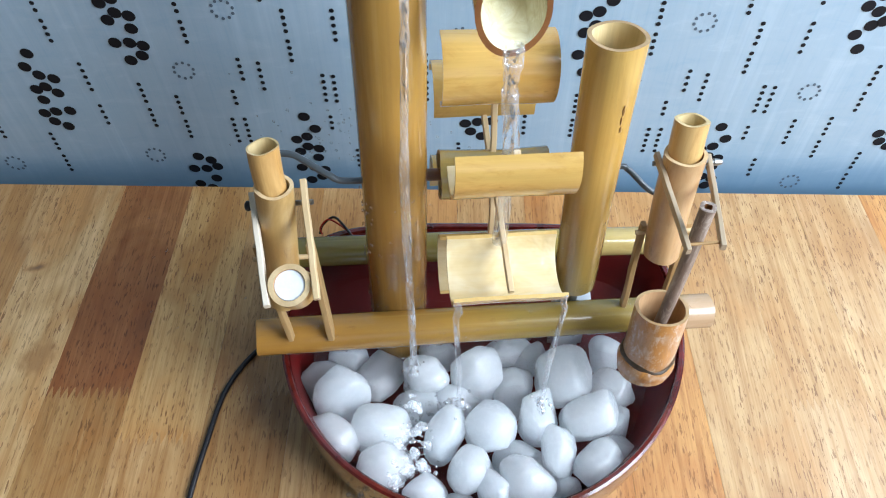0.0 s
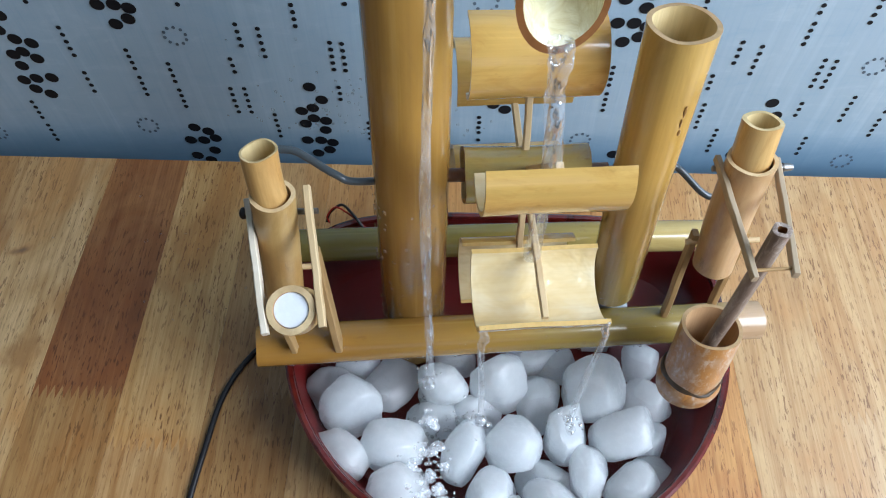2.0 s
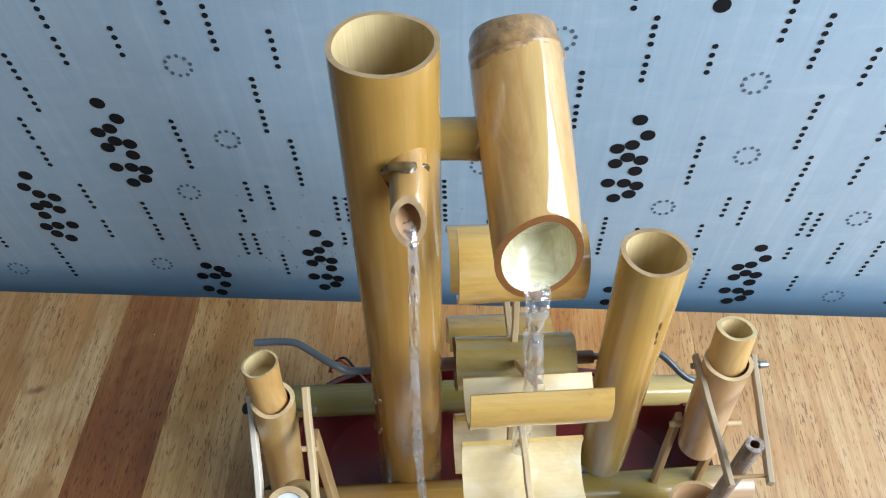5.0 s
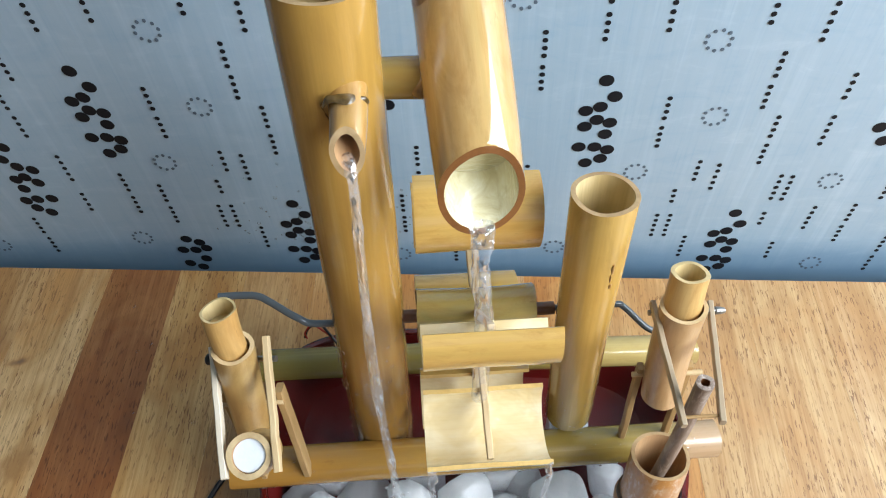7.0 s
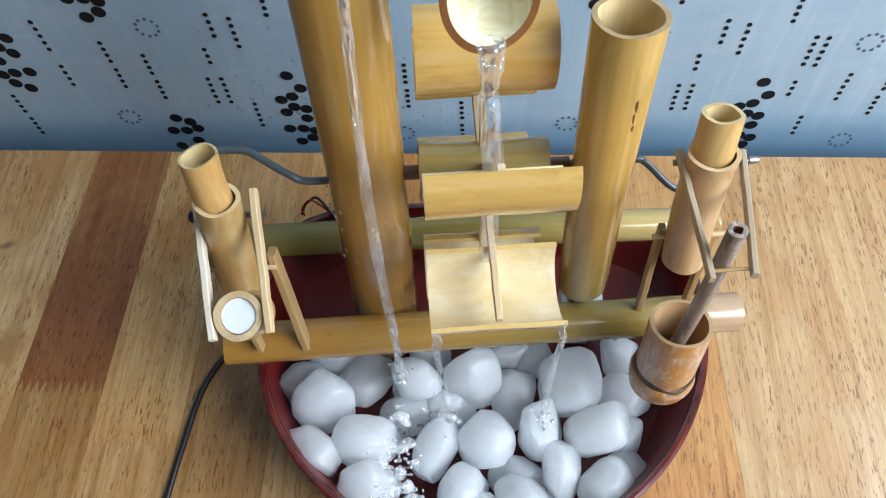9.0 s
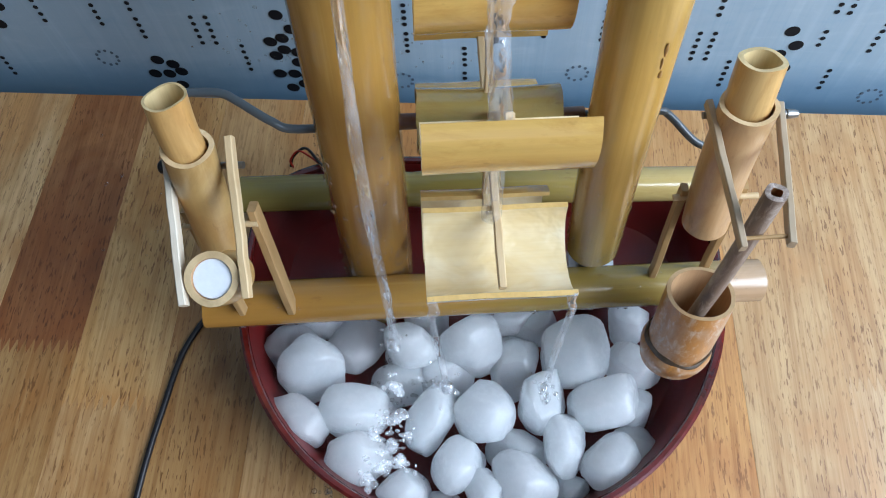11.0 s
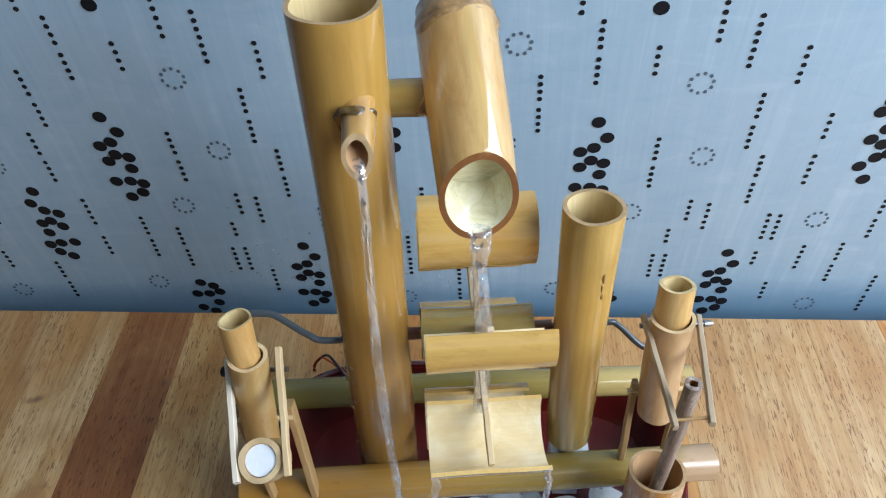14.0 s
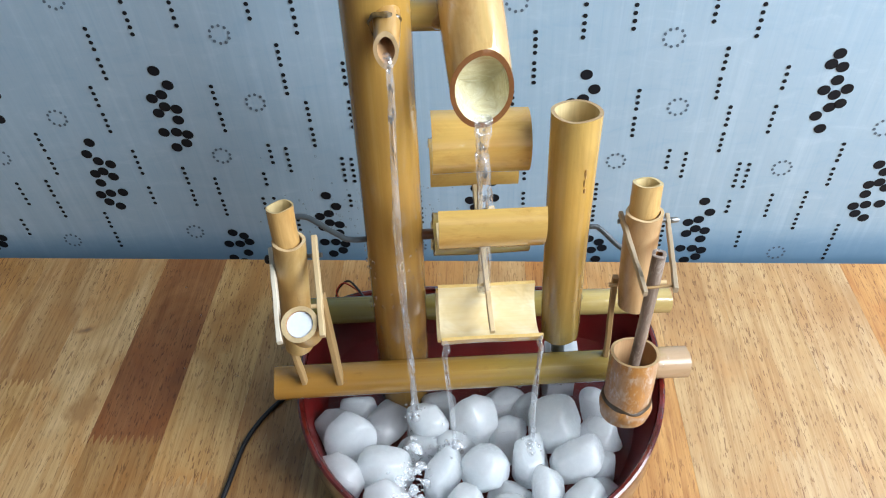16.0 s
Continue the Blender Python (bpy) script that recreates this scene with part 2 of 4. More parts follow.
def plank_wood(name, base, dark, pore=0.7, blotch=0.6, knot=None, mark=None):
    """Laminated hardwood: broad figure and thin lines along y, soft warm clouds, and short dark pores that crowd in places."""
    n = Nodes(name)
    figure = n.noise(n.coords((30, 2.2, 10)), 1.0, 4.0, 0.55, 1.6)
    lines = n.noise(n.coords((210, 5, 40)), 1.0, 5.0, 0.6, 0.6)
    hair = n.noise(n.coords((700, 16, 80)), 1.0, 3.0, 0.6)
    dashes = n.noise(n.coords((680, 105, 100)), 1.0, 2.0, 0.55, 0.3)
    where = n.noise(n.coords((26, 7, 10)), 1.0, 3.0, 0.6)
    cloud = n.noise(n.coords((16, 9, 10)), 1.0, 4.0, 0.6, 0.8)
    stain = n.noise(n.coords((11, 6, 10)), 1.0, 4.0, 0.6, 0.9)
    pale = tuple(min(1, c * k) for c, k in zip(base, (1.16, 1.2, 1.26)))
    deep = (dark[0] * 0.72, dark[1] * 0.60, dark[2] * 0.48)
    col = n.mix(n.ramp(figure, (0.36, g(0.0)), (0.64, g(1.0))), base, dark)
    col = n.mix(n.ramp(cloud, (0.48, g(0.0)), (0.68, g(blotch))), col, (dark[0] * 1.0, dark[1] * 0.80, dark[2] * 0.58))
    col = n.mix(n.ramp(cloud, (0.30, g(0.65)), (0.46, g(0.0))), col, pale)
    col = n.mix(n.ramp(stain, (0.55, g(0.0)), (0.68, g(blotch * 0.9))), col, (dark[0] * 0.66, dark[1] * 0.54, dark[2] * 0.44))
    col = n.mix(n.ramp(lines, (0.51, g(0.0)), (0.67, g(0.6))), col, deep)
    col = n.mix(n.ramp(lines, (0.28, g(0.45)), (0.44, g(0.0))), col, pale)
    col = n.mix(n.ramp(hair, (0.46, g(0.0)), (0.70, g(0.5))), col, deep)
    fine = n.mix(n.ramp(where, (0.36, g(0.3)), (0.58, g(1.0))), (0, 0, 0), n.ramp(dashes, (0.58, g(0.0)), (0.64, g(pore))))
    col = n.mix(fine, col, (dark[0] * 0.40, dark[1] * 0.30, dark[2] * 0.24))

    def ragged_spot(x, y, wide, deep_in, turn, rag):
        off = n.add("ShaderNodeMapping", Vector=n.coords((1, 1, 1), False))
        off.vector_type = "TEXTURE"
        off.inputs["Location"].default_value = (x, y, 0.0)
        off.inputs["Rotation"].default_value = (0.0, 0.0, radians(turn))
        off.inputs["Scale"].default_value = (wide, deep_in, 1.0)
        far = n.tree.nodes.new("ShaderNodeVectorMath")
        far.operation = "LENGTH"
        n.tree.links.new(off.outputs[0], far.inputs[0])
        ragged = n.tree.nodes.new("ShaderNodeMath")
        ragged.operation = "MULTIPLY_ADD"
        n.tree.links.new(n.noise(n.coords((90, 60, 10)), 1.0, 4.0, 0.65), ragged.inputs[0])
        ragged.inputs[1].default_value = rag
        n.tree.links.new(far.outputs["Value"], ragged.inputs[2])
        return ragged.outputs[0]

    if mark:
        spot = ragged_spot(*mark, 0, 1.0)
        col = n.mix(n.ramp(spot, (0.70, g(0.75)), (1.5, g(0.0))), col, (0.36, 0.18, 0.06))
    if knot:
        spot = ragged_spot(*knot, 0.020, 0.010, 25, 0.9)
        col = n.mix(n.ramp(spot, (0.75, g(0.6)), (1.0, g(0.0))), col, (dark[0] * 0.75, dark[1] * 0.55, dark[2] * 0.4))
        col = n.mix(n.ramp(spot, (0.55, g(0.75)), (0.85, g(0.0))), col, (0.16, 0.10, 0.06))
    n.set(Base_Color=col, Roughness=n.ramp(cloud, (0.3, g(0.28)), (0.7, g(0.42))), Specular_IOR_Level=0.6)
    n.bump(n.mix(0.5, dashes, hair), 0.2, 0.0004)
    return n.mat


WOOD_LIGHT = plank_wood("plank_wood_light", (0.58, 0.355, 0.15), (0.46, 0.25, 0.087), 0.8, 0.75)
WOOD_PALE = plank_wood("plank_wood_pale", (0.57, 0.385, 0.2), (0.49, 0.3, 0.132), 0.85, 0.55)
WOOD_MID = plank_wood("plank_wood_straw", (0.55, 0.355, 0.165), (0.46, 0.27, 0.11), 0.85, 0.6)
WOOD_GOLD = plank_wood("plank_wood_gold", (0.66, 0.42, 0.175), (0.52, 0.29, 0.095), 0.9, 0.8)
WOOD_KNOT = plank_wood("plank_wood_knotty", (0.7, 0.47, 0.225), (0.55, 0.33, 0.13), 0.9, 0.8, (-0.0185, 0.305), (0.012, 0.215, 0.030, 0.040))
WOOD_TAN = plank_wood("plank_wood_tan", (0.45, 0.255, 0.09), (0.35, 0.175, 0.052), 0.85, 0.85)
WOOD_ORANGE = plank_wood("plank_wood_orange", (0.55, 0.285, 0.09), (0.43, 0.19, 0.05), 0.75, 0.8)
WOOD_BROWN = plank_wood("plank_wood_brown", (0.41, 0.185, 0.060), (0.28, 0.112, 0.036), 0.95, 0.95)


def plain(name, colour, rough=0.5, metal=0.0, coat=0.0, spread=0.12, scale=30.0, bump=0.0):
    n = Nodes(name)
    f = n.noise(n.coords((scale, scale, scale)), 1.0, 4.0, 0.6)
    col = n.mix(n.ramp(f, (0.3, g(0.0)), (0.7, g(1.0))), colour, tuple(c * (1 - spread) for c in colour))
    n.set(Base_Color=col, Roughness=rough, Metallic=metal, Coat_Weight=coat, Coat_Roughness=0.12)
    if bump:
        n.bump(f, bump, 0.001)
    return n.mat


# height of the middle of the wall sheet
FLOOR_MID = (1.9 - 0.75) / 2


def sheet_paint():
    """Blue-grey printed plastic sheet with faint brushed streaks, deeper blue towards the table line."""
    n = Nodes("blue_plastic_sheet")
    streak = n.noise(n.coords((90, 1, 3), False), 1.0, 4.0, 0.6)
    cloud = n.noise(n.coords((7, 1, 5), False), 1.0, 3.0, 0.5)
    col = n.mix(n.ramp(cloud, (0.3, g(0.0)), (0.7, g(0.5))), (0.35, 0.48, 0.59), (0.415, 0.525, 0.615))
    fine = n.noise(n.coords((420, 1, 14), False), 1.0, 4.0, 0.65)
    smear = n.noise(n.coords((24, 1, 60), False), 1.0, 6.0, 0.7, 0.8)
    col = n.mix(n.ramp(streak, (0.50, g(0.0)), (0.80, g(0.45))), col, (0.54, 0.67, 0.76))
    col = n.mix(n.ramp(smear, (0.52, g(0.0)), (0.72, g(0.35))), col, (0.25, 0.41, 0.56))
    col = n.mix(n.ramp(smear, (0.28, g(0.3)), (0.45, g(0.0))), col, (0.56, 0.67, 0.74))
    col = n.mix(n.ramp(fine, (0.50, g(0.0)), (0.72, g(0.30))), col, (0.24, 0.40, 0.55))
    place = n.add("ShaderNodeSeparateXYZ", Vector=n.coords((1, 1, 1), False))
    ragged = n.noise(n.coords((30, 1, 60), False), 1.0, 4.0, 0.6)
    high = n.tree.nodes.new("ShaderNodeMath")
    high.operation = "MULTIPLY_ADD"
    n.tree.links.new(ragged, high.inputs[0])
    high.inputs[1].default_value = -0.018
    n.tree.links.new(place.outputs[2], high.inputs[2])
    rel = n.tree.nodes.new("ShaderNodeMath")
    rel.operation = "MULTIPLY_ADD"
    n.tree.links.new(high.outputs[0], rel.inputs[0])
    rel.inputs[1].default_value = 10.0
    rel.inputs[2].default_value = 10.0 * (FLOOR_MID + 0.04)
    # strongest at the table line, fading out upwards with a ragged edge
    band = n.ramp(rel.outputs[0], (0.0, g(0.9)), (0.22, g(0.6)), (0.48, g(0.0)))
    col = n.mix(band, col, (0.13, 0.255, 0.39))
    n.set(Base_Color=col, Roughness=0.42)
    n.bump(cloud, 0.1, 0.004)
    return n.mat


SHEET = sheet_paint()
INK = plain("black_ink", (0.012, 0.013, 0.017), 0.5)
INK.node_tree.nodes["Principled BSDF"].inputs["Specular IOR Level"].default_value = 0.12
INK_GREY = plain("grey_ink", (0.10, 0.14, 0.19), 0.55)
PLASTER = plain("plaster", (0.27, 0.27, 0.265), 0.8, scale=6, bump=0.1)
CEIL_WHITE = plain("ceiling_whitewash", (0.60, 0.60, 0.59), 0.85, scale=6)
FLOOR_PAINT = plain("floor_screed", (0.32, 0.30, 0.28), 0.7, scale=5)
RIM_DARK = plain("rim_dark_varnish", (0.15, 0.014, 0.010), 0.2, coat=0.8, spread=0.7, scale=60)
LACQUER = plain("red_lacquer", (0.17, 0.0085, 0.0065), 0.4, coat=0.1, spread=0.45, scale=18)
BOWL_SKIN = plain("bowl_brown_varnish", (0.085, 0.058, 0.028), 0.16, coat=1.0, spread=0.5, scale=40)
BOWL_FOOT = plain("bowl_worn_foot", (0.20, 0.15, 0.10), 0.5, spread=0.6, scale=120)
RUBBER = plain("black_rubber", (0.012, 0.011, 0.013), 0.38)
WIRE_GREY = plain("grey_wire", (0.085, 0.10, 0.11), 0.3, coat=0.4)
RED_WIRE = plain("red_wire", (0.45, 0.02, 0.012), 0.4)
STEEL = plain("dull_steel", (0.32, 0.31, 0.29), 0.35, metal=0.9)
AXLE = plain("brown_axle_rod", (0.19, 0.075, 0.028), 0.4, coat=0.3, spread=0.35, scale=90)
FOAM = plain("white_foam_plug", (0.82, 0.85, 0.87), 0.7, scale=300, spread=0.06, bump=0.2)


def worn_stick():
    """A grey-brown stick with pale scuffs along its fibres."""
    n = Nodes("weathered_grey_stick")
    scuff = n.noise(n.coords((240, 240, 45)), 1.0, 5.0, 0.7, 0.6)
    cloud = n.noise(n.coords((60, 60, 25)), 1.0, 3.0, 0.6)
    col = n.ramp(cloud, (0.35, (0.15, 0.105, 0.08)), (0.6, (0.27, 0.20, 0.155)))
    col = n.mix(n.ramp(scuff, (0.50, g(0.0)), (0.64, g(0.8))), col, (0.46, 0.39, 0.33))
    col = n.mix(n.ramp(scuff, (0.30, g(0.7)), (0.42, g(0.0))), col, (0.075, 0.05, 0.04))
    n.set(Base_Color=col, Roughness=0.5)
    n.bump(scuff, 0.5, 0.0006)
    return n.mat


STICK = worn_stick()
PUMP_WHITE = plain("white_plastic", (0.75, 0.78, 0.80), 0.4)
GLUE = plain("amber_glue", (0.16, 0.10, 0.035), 0.18, coat=0.8, spread=0.6, scale=260, bump=0.5)
GLUE_CLEAR = plain("clear_amber_glue", (0.36, 0.20, 0.06), 0.15, coat=1.0, spread=0.5, scale=260, bump=0.4)
WORN = plain("worn_brown_skin", (0.46, 0.27, 0.105), 0.3, coat=0.7, spread=0.6, scale=240, bump=0.6)
SCAR = plain("brown_scar", (0.38, 0.195, 0.05), 0.4, spread=0.4, scale=300)
NODE_DARK = plain("dark_node_ring", (0.10, 0.065, 0.035), 0.55, spread=0.6, scale=220, bump=0.4)


def stone_white(name, colour, rough):
    """Milky wet quartz: cloudy, a little see-through, each stone of its own tone."""
    n = Nodes(name)
    veins = n.noise(n.coords((60, 60, 60)), 1.0, 5.0, 0.65, 1.2)
    spots = n.noise(n.coords((260, 260, 260)), 1.0, 3.0, 0.6)
    info = n.tree.nodes.new("ShaderNodeObjectInfo")
    own = n.ramp(info.outputs["Random"], (0.0, tuple(c * 0.90 for c in colour)), (0.5, colour), (1.0, tuple(min(1, c * 1.1) for c in colour)))
    col = n.mix(n.ramp(veins, (0.40, g(0.0)), (0.70, g(0.55))), own, (colour[0] * 0.84, colour[1] * 0.85, colour[2] * 0.87))
    col = n.mix(n.ramp(veins, (0.28, g(0.6)), (0.42, g(0.0))), col, (0.96, 0.97, 0.98))
    n.set(Base_Color=col, Roughness=n.ramp(spots, (0.3, g(rough - 0.08)), (0.7, g(rough + 0.12))), Coat_Weight=0.4, Coat_Roughness=0.06)
    n.set(Subsurface_Weight=1.0, Subsurface_Scale=0.03, Subsurface_Radius=(1.0, 0.95, 0.95))
    n.bump(n.mix(0.35, veins, spots), 0.2, 0.0014)
    glow = n.add("ShaderNodeBsdfTranslucent", Color=(0.94, 0.97, 0.98, 1))
    both = n.add("ShaderNodeMixShader", Fac=0.52)
    n.tree.links.new(n.bsdf.outputs[0], both.inputs[1])
    n.tree.links.new(glow.outputs[0], both.inputs[2])
    n.tree.links.new(both.outputs[0], n.tree.nodes["Material Output"].inputs["Surface"])
    return n.mat


STONE = stone_white("white_pebble", (0.93, 0.965, 0.99), 0.24)
# the same white stone, its dimness under water put into the colour
STONE_DIM = stone_white("white_pebble_dimmed", (0.58, 0.57, 0.57), 0.30)


def water_film(name, tint, bump_scale, bump, foam, sparkle=0.0):
    """Clear water: what lies below shows through, with sky gloss by angle and a little air in it."""
    n = Nodes(name)
    ripples = n.noise(n.coords((bump_scale, bump_scale, bump_scale * 0.16)), 1.0, 3.0, 0.55, 0.8)
    b = n.add("ShaderNodeBump", Height=ripples, Strength=bump, Distance=0.002)
    fres = n.add("ShaderNodeFresnel", IOR=1.22, Normal=b.outputs[0]).outputs[0]
    if sparkle:
        glints = n.noise(n.coords((bump_scale * 2.2, bump_scale * 2.2, bump_scale * 0.35)), 1.0, 2.0, 0.5)
        fres = n.ramp(glints, (0.52, g(0.03)), (0.62, g(sparkle)))
    see = n.add("ShaderNodeBsdfTransparent", Color=(*tint, 1))
    gloss = n.add("ShaderNodeBsdfGlossy", Roughness=0.05, Normal=b.outputs[0])
    air = n.add("ShaderNodeBsdfDiffuse", Color=(0.93, 0.95, 0.97, 1))
    m1 = n.add("ShaderNodeMixShader")
    n.put(m1, "Fac", n.ramp(ripples, (0.42, g(foam * 0.25)), (0.75, g(foam))))
    n.tree.links.new(see.outputs[0], m1.inputs[1])
    n.tree.links.new(air.outputs[0], m1.inputs[2])
    m2 = n.add("ShaderNodeMixShader")
    n.put(m2, "Fac", fres)
    n.tree.links.new(m1.outputs[0], m2.inputs[1])
    n.tree.links.new(gloss.outputs[0], m2.inputs[2])
    n.tree.links.new(m2.outputs[0], n.tree.nodes["Material Output"].inputs["Surface"])
    return n.mat


WATER = water_film("still_water", (0.95, 0.94, 0.95), 60, 0.25, 0.0)
STREAM = water_film("falling_water", (0.965, 0.97, 0.975), 150, 1.0, 0.24, 0.7)


# ---------- building blocks ----------
def thing(name, at, label, category, group="", kind=""):
    """An empty at the base of a thing, that carries its parts."""
    ob = new(name)
    ob.empty_display_size = 0.02
    ob.location = at
    return tagged(ob, label, category, group, kind)


def world_of(ob):
    m = ob.matrix_basis.copy()
    while ob.parent:
        ob = ob.parent
        m = ob.matrix_basis @ m
    return m


def mesh_from(bm, name, mats, smooth=True):
    me = bpy.data.meshes.new(name)
    bmesh.ops.recalc_face_normals(bm, faces=bm.faces)
    bm.to_mesh(me)
    bm.free()
    for m in mats if isinstance(mats, (list, tuple)) else [mats]:
        me.materials.append(m)
    if smooth:
        me.polygons.foreach_set("use_smooth", [True] * len(me.polygons))
        me.set_sharp_from_angle(angle=radians(38))
    return me


def part(name, bm, mats, parent=None, label="", at=None, smooth=True):
    """Links a bmesh as one object at the pose at (world), under parent where there is one."""
    ob = new(name, mesh_from(bm, name, mats, smooth))
    at = at if at is not None else Matrix.Identity(4)
    if parent:
        ob.parent = parent
        ob.matrix_basis = world_of(parent).inverted() @ at
    else:
        ob.matrix_basis = at
    return tagged(ob, label) if label else ob


def along(p0, p1, roll=0.0):
    """The pose at p0 whose z points to p1."""
    p0, p1 = Vector(p0), Vector(p1)
    q = (p1 - p0).to_track_quat("Z", "Y")
    return Matrix.Translation(p0) @ q.to_matrix().to_4x4() @ Matrix.Rotation(roll, 4, "Z")


def ring_loft(bm, rings, closed=True, mat=0):
    faces = []
    for a, b in zip(rings, rings[1:]):
        n = len(a)
        for i in range(n if closed else n - 1):
            f = bm.faces.new((a[i], a[(i + 1) % n], b[(i + 1) % n], b[i]))
            f.material_index = mat
            faces.append(f)
    return faces


def bamboo_mesh(length, r0, r1, wall, nodes=(), cut0=None, cut1=None, seed=0, seg=40, plug=(), steps=14):
    """A hollow culm along z: skin (0), inner wall (1), cut ends (2). cut: (x, y) slope of an oblique end. plug: depths of inner
    membranes as parts of the length."""
    rnd = random.Random(seed)
    ph = [rnd.uniform(0, 6.28) for _ in range(4)]
    bm = bmesh.new()

    def ring(u, inner):
        vs = []
        z = u * length
        r = r0 + (r1 - r0) * u
        r *= 1 + 0.012 * math.sin(ph[0] + 5 * u)
        for c in nodes:
            d = (z - c * length) / 0.0032
            r += 0.0011 * math.exp(-d * d) - 0.0006 * math.exp(-((d - 1.6) ** 2))
        if inner:
            r = max(r - wall, 0.0008)
        bow = 0.0010 * math.sin(math.pi * u)
        for i in range(seg):
            a = 2 * math.pi * i / seg
            rr = r * (1 + 0.018 * math.cos(2 * a + ph[1]) + 0.008 * math.cos(3 * a + ph[2]))
            x, y = rr * math.cos(a), rr * math.sin(a)
            zz = z
            if cut0:
                zz += (1 - u) ** 4 * (cut0[0] * x + cut0[1] * y)
            if cut1:
                zz += u ** 4 * (cut1[0] * x + cut1[1] * y)
            if u in (0, 1):
                zz += 0.0004 * math.sin(3 * a + ph[3])
            vs.append(bm.verts.new((x + bow * math.cos(ph[3]), y + bow * math.sin(ph[3]), zz)))
        return vs

    us = sorted(set([i / steps for i in range(steps + 1)] + [min(max(c + d / length, 0.01), 0.99) for c in nodes for d in (-0.004, -0.002, 0, 0.002, 0.004, 0.006)]))
    outer = [ring(u, False) for u in us]
    inner = [ring(u, True) for u in us]
    ring_loft(bm, outer, mat=0)
    ring_loft(bm, inner, mat=1)
    ring_loft(bm, [outer[0], inner[0]], mat=2)
    ring_loft(bm, [outer[-1], inner[-1]], mat=2)
    for d in plug:
        vs = ring(d, True)
        f = bm.faces.new(vs)
        f.material_index = 1
    return bm


def culm(name, p0, p1, r0, r1, parent, skin=None, flesh=None, cut=None, wall=0.0022, label="", **kw):
    """A bamboo tube from p0 to p1 as a part."""
    length = (Vector(p1) - Vector(p0)).length
    bm = bamboo_mesh(length, r0, r1, wall, **kw)
    return part(name, bm, [skin or SKIN, flesh or FLESH, cut or CUT], parent, label, along(p0, p1))


def strip(name, p0, p1, width, thick, parent, mat, side=(1, 0, 0), label="", seed=0):
    """A split bamboo strip from p0 to p1, its broad face across side, rounded and a little uneven."""
    p0, p1 = Vector(p0), Vector(p1)
    z = (p1 - p0).normalized()
    x = Vector(side)
    x = (x - z * x.dot(z)).normalized()
    y = z.cross(x)
    m = Matrix((x, y, z)).transposed().to_4x4()
    m.translation = p0
    rnd = random.Random(seed)
    length = (p1 - p0).length
    bm = bmesh.new()
    rings = []
    n = 9
    for k in range(n):
        u = k / (n - 1)
        w = width / 2 * (1 + rnd.uniform(-0.05, 0.05)) * (0.86 if k in (0, n - 1) else 1)
        t = thick / 2 * (1 + rnd.uniform(-0.06, 0.06))
        c = 0.28 * min(w, t)
        off = rnd.uniform(-1, 1) * 0.0002
        pts = [(-t + c, -w), (t - c, -w), (t, -w + c), (t, w - c), (t - c, w), (-t + c, w), (-t, w - c), (-t, -w + c)]
        rings.append([bm.verts.new((a + off, b, u * length)) for a, b in pts])
    ring_loft(bm, rings)
    bm.faces.new(rings[0])
    bm.faces.new(rings[-1])
    return part(name, bm, mat, parent, label, m)


def rod(name, points, r, parent, mat, label="", seg=14, smooth_steps=8, radii=None, at_ends=True):
    """A round rod or cable through points, as a mesh."""
    pts = [Vector(p) for p in points]
    path = []
    for i in range(len(pts) - 1):
        a, b = pts[i], pts[i + 1]
        before = pts[i - 1] if i else a * 2 - b
        after = pts[i + 2] if i + 2 < len(pts) else b * 2 - a
        for k in range(smooth_steps):
            t = k / smooth_steps
            path.append(0.5 * (2 * a + (b - before) * t + (2 * before - 5 * a + 4 * b - after) * t * t + (3 * a - before - 3 * b + after) * t ** 3))
    path.append(pts[-1])
    base = path[0].copy()
    bm = bmesh.new()
    rings = []
    ref = None
    for i, p in enumerate(path):
        d = (path[min(i + 1, len(path) - 1)] - path[max(i - 1, 0)]).normalized()
        if ref is None:
            ref = d.orthogonal().normalized()
        ref = (ref - d * ref.dot(d)).normalized()
        side = d.cross(ref)
        u = i / (len(path) - 1)
        rr = r if radii is None else r * radii(u)
        rings.append([bm.verts.new(p - base + (ref * math.cos(a) + side * math.sin(a)) * (rr(a) if callable(rr) else rr)) for a in [2 * math.pi * k / seg for k in range(seg)]])
    ring_loft(bm, rings)
    if at_ends:
        bm.faces.new(rings[0])
        bm.faces.new(rings[-1])
    return part(name, bm, mat, parent, label, Matrix.Translation(base))


def box(bm, lo, hi, bevel=0.0):
    made = bmesh.ops.create_cube(bm, size=1)["verts"]
    lo, hi = Vector(lo), Vector(hi)
    for v in made:
        v.co = Vector((lo[i] + (v.co[i] + 0.5) * (hi[i] - lo[i]) for i in range(3)))
    if bevel:
        edges = list({e for v in made for e in v.link_edges})
        bmesh.ops.bevel(bm, geom=edges, offset=bevel, segments=2, affect="EDGES")
    return bm


def slab(name, lo, hi, mat, label="", category="", kind="structure", bevel=0.0, parent=None):
    mid = (Vector(lo) + Vector(hi)) / 2
    bm = box(bmesh.new(), Vector(lo) - mid, Vector(hi) - mid, bevel)
    ob = part(name, bm, mat, parent, at=Matrix.Translation(mid), smooth=bevel > 0)
    return tagged(ob, label, category, "", kind) if not parent else ob


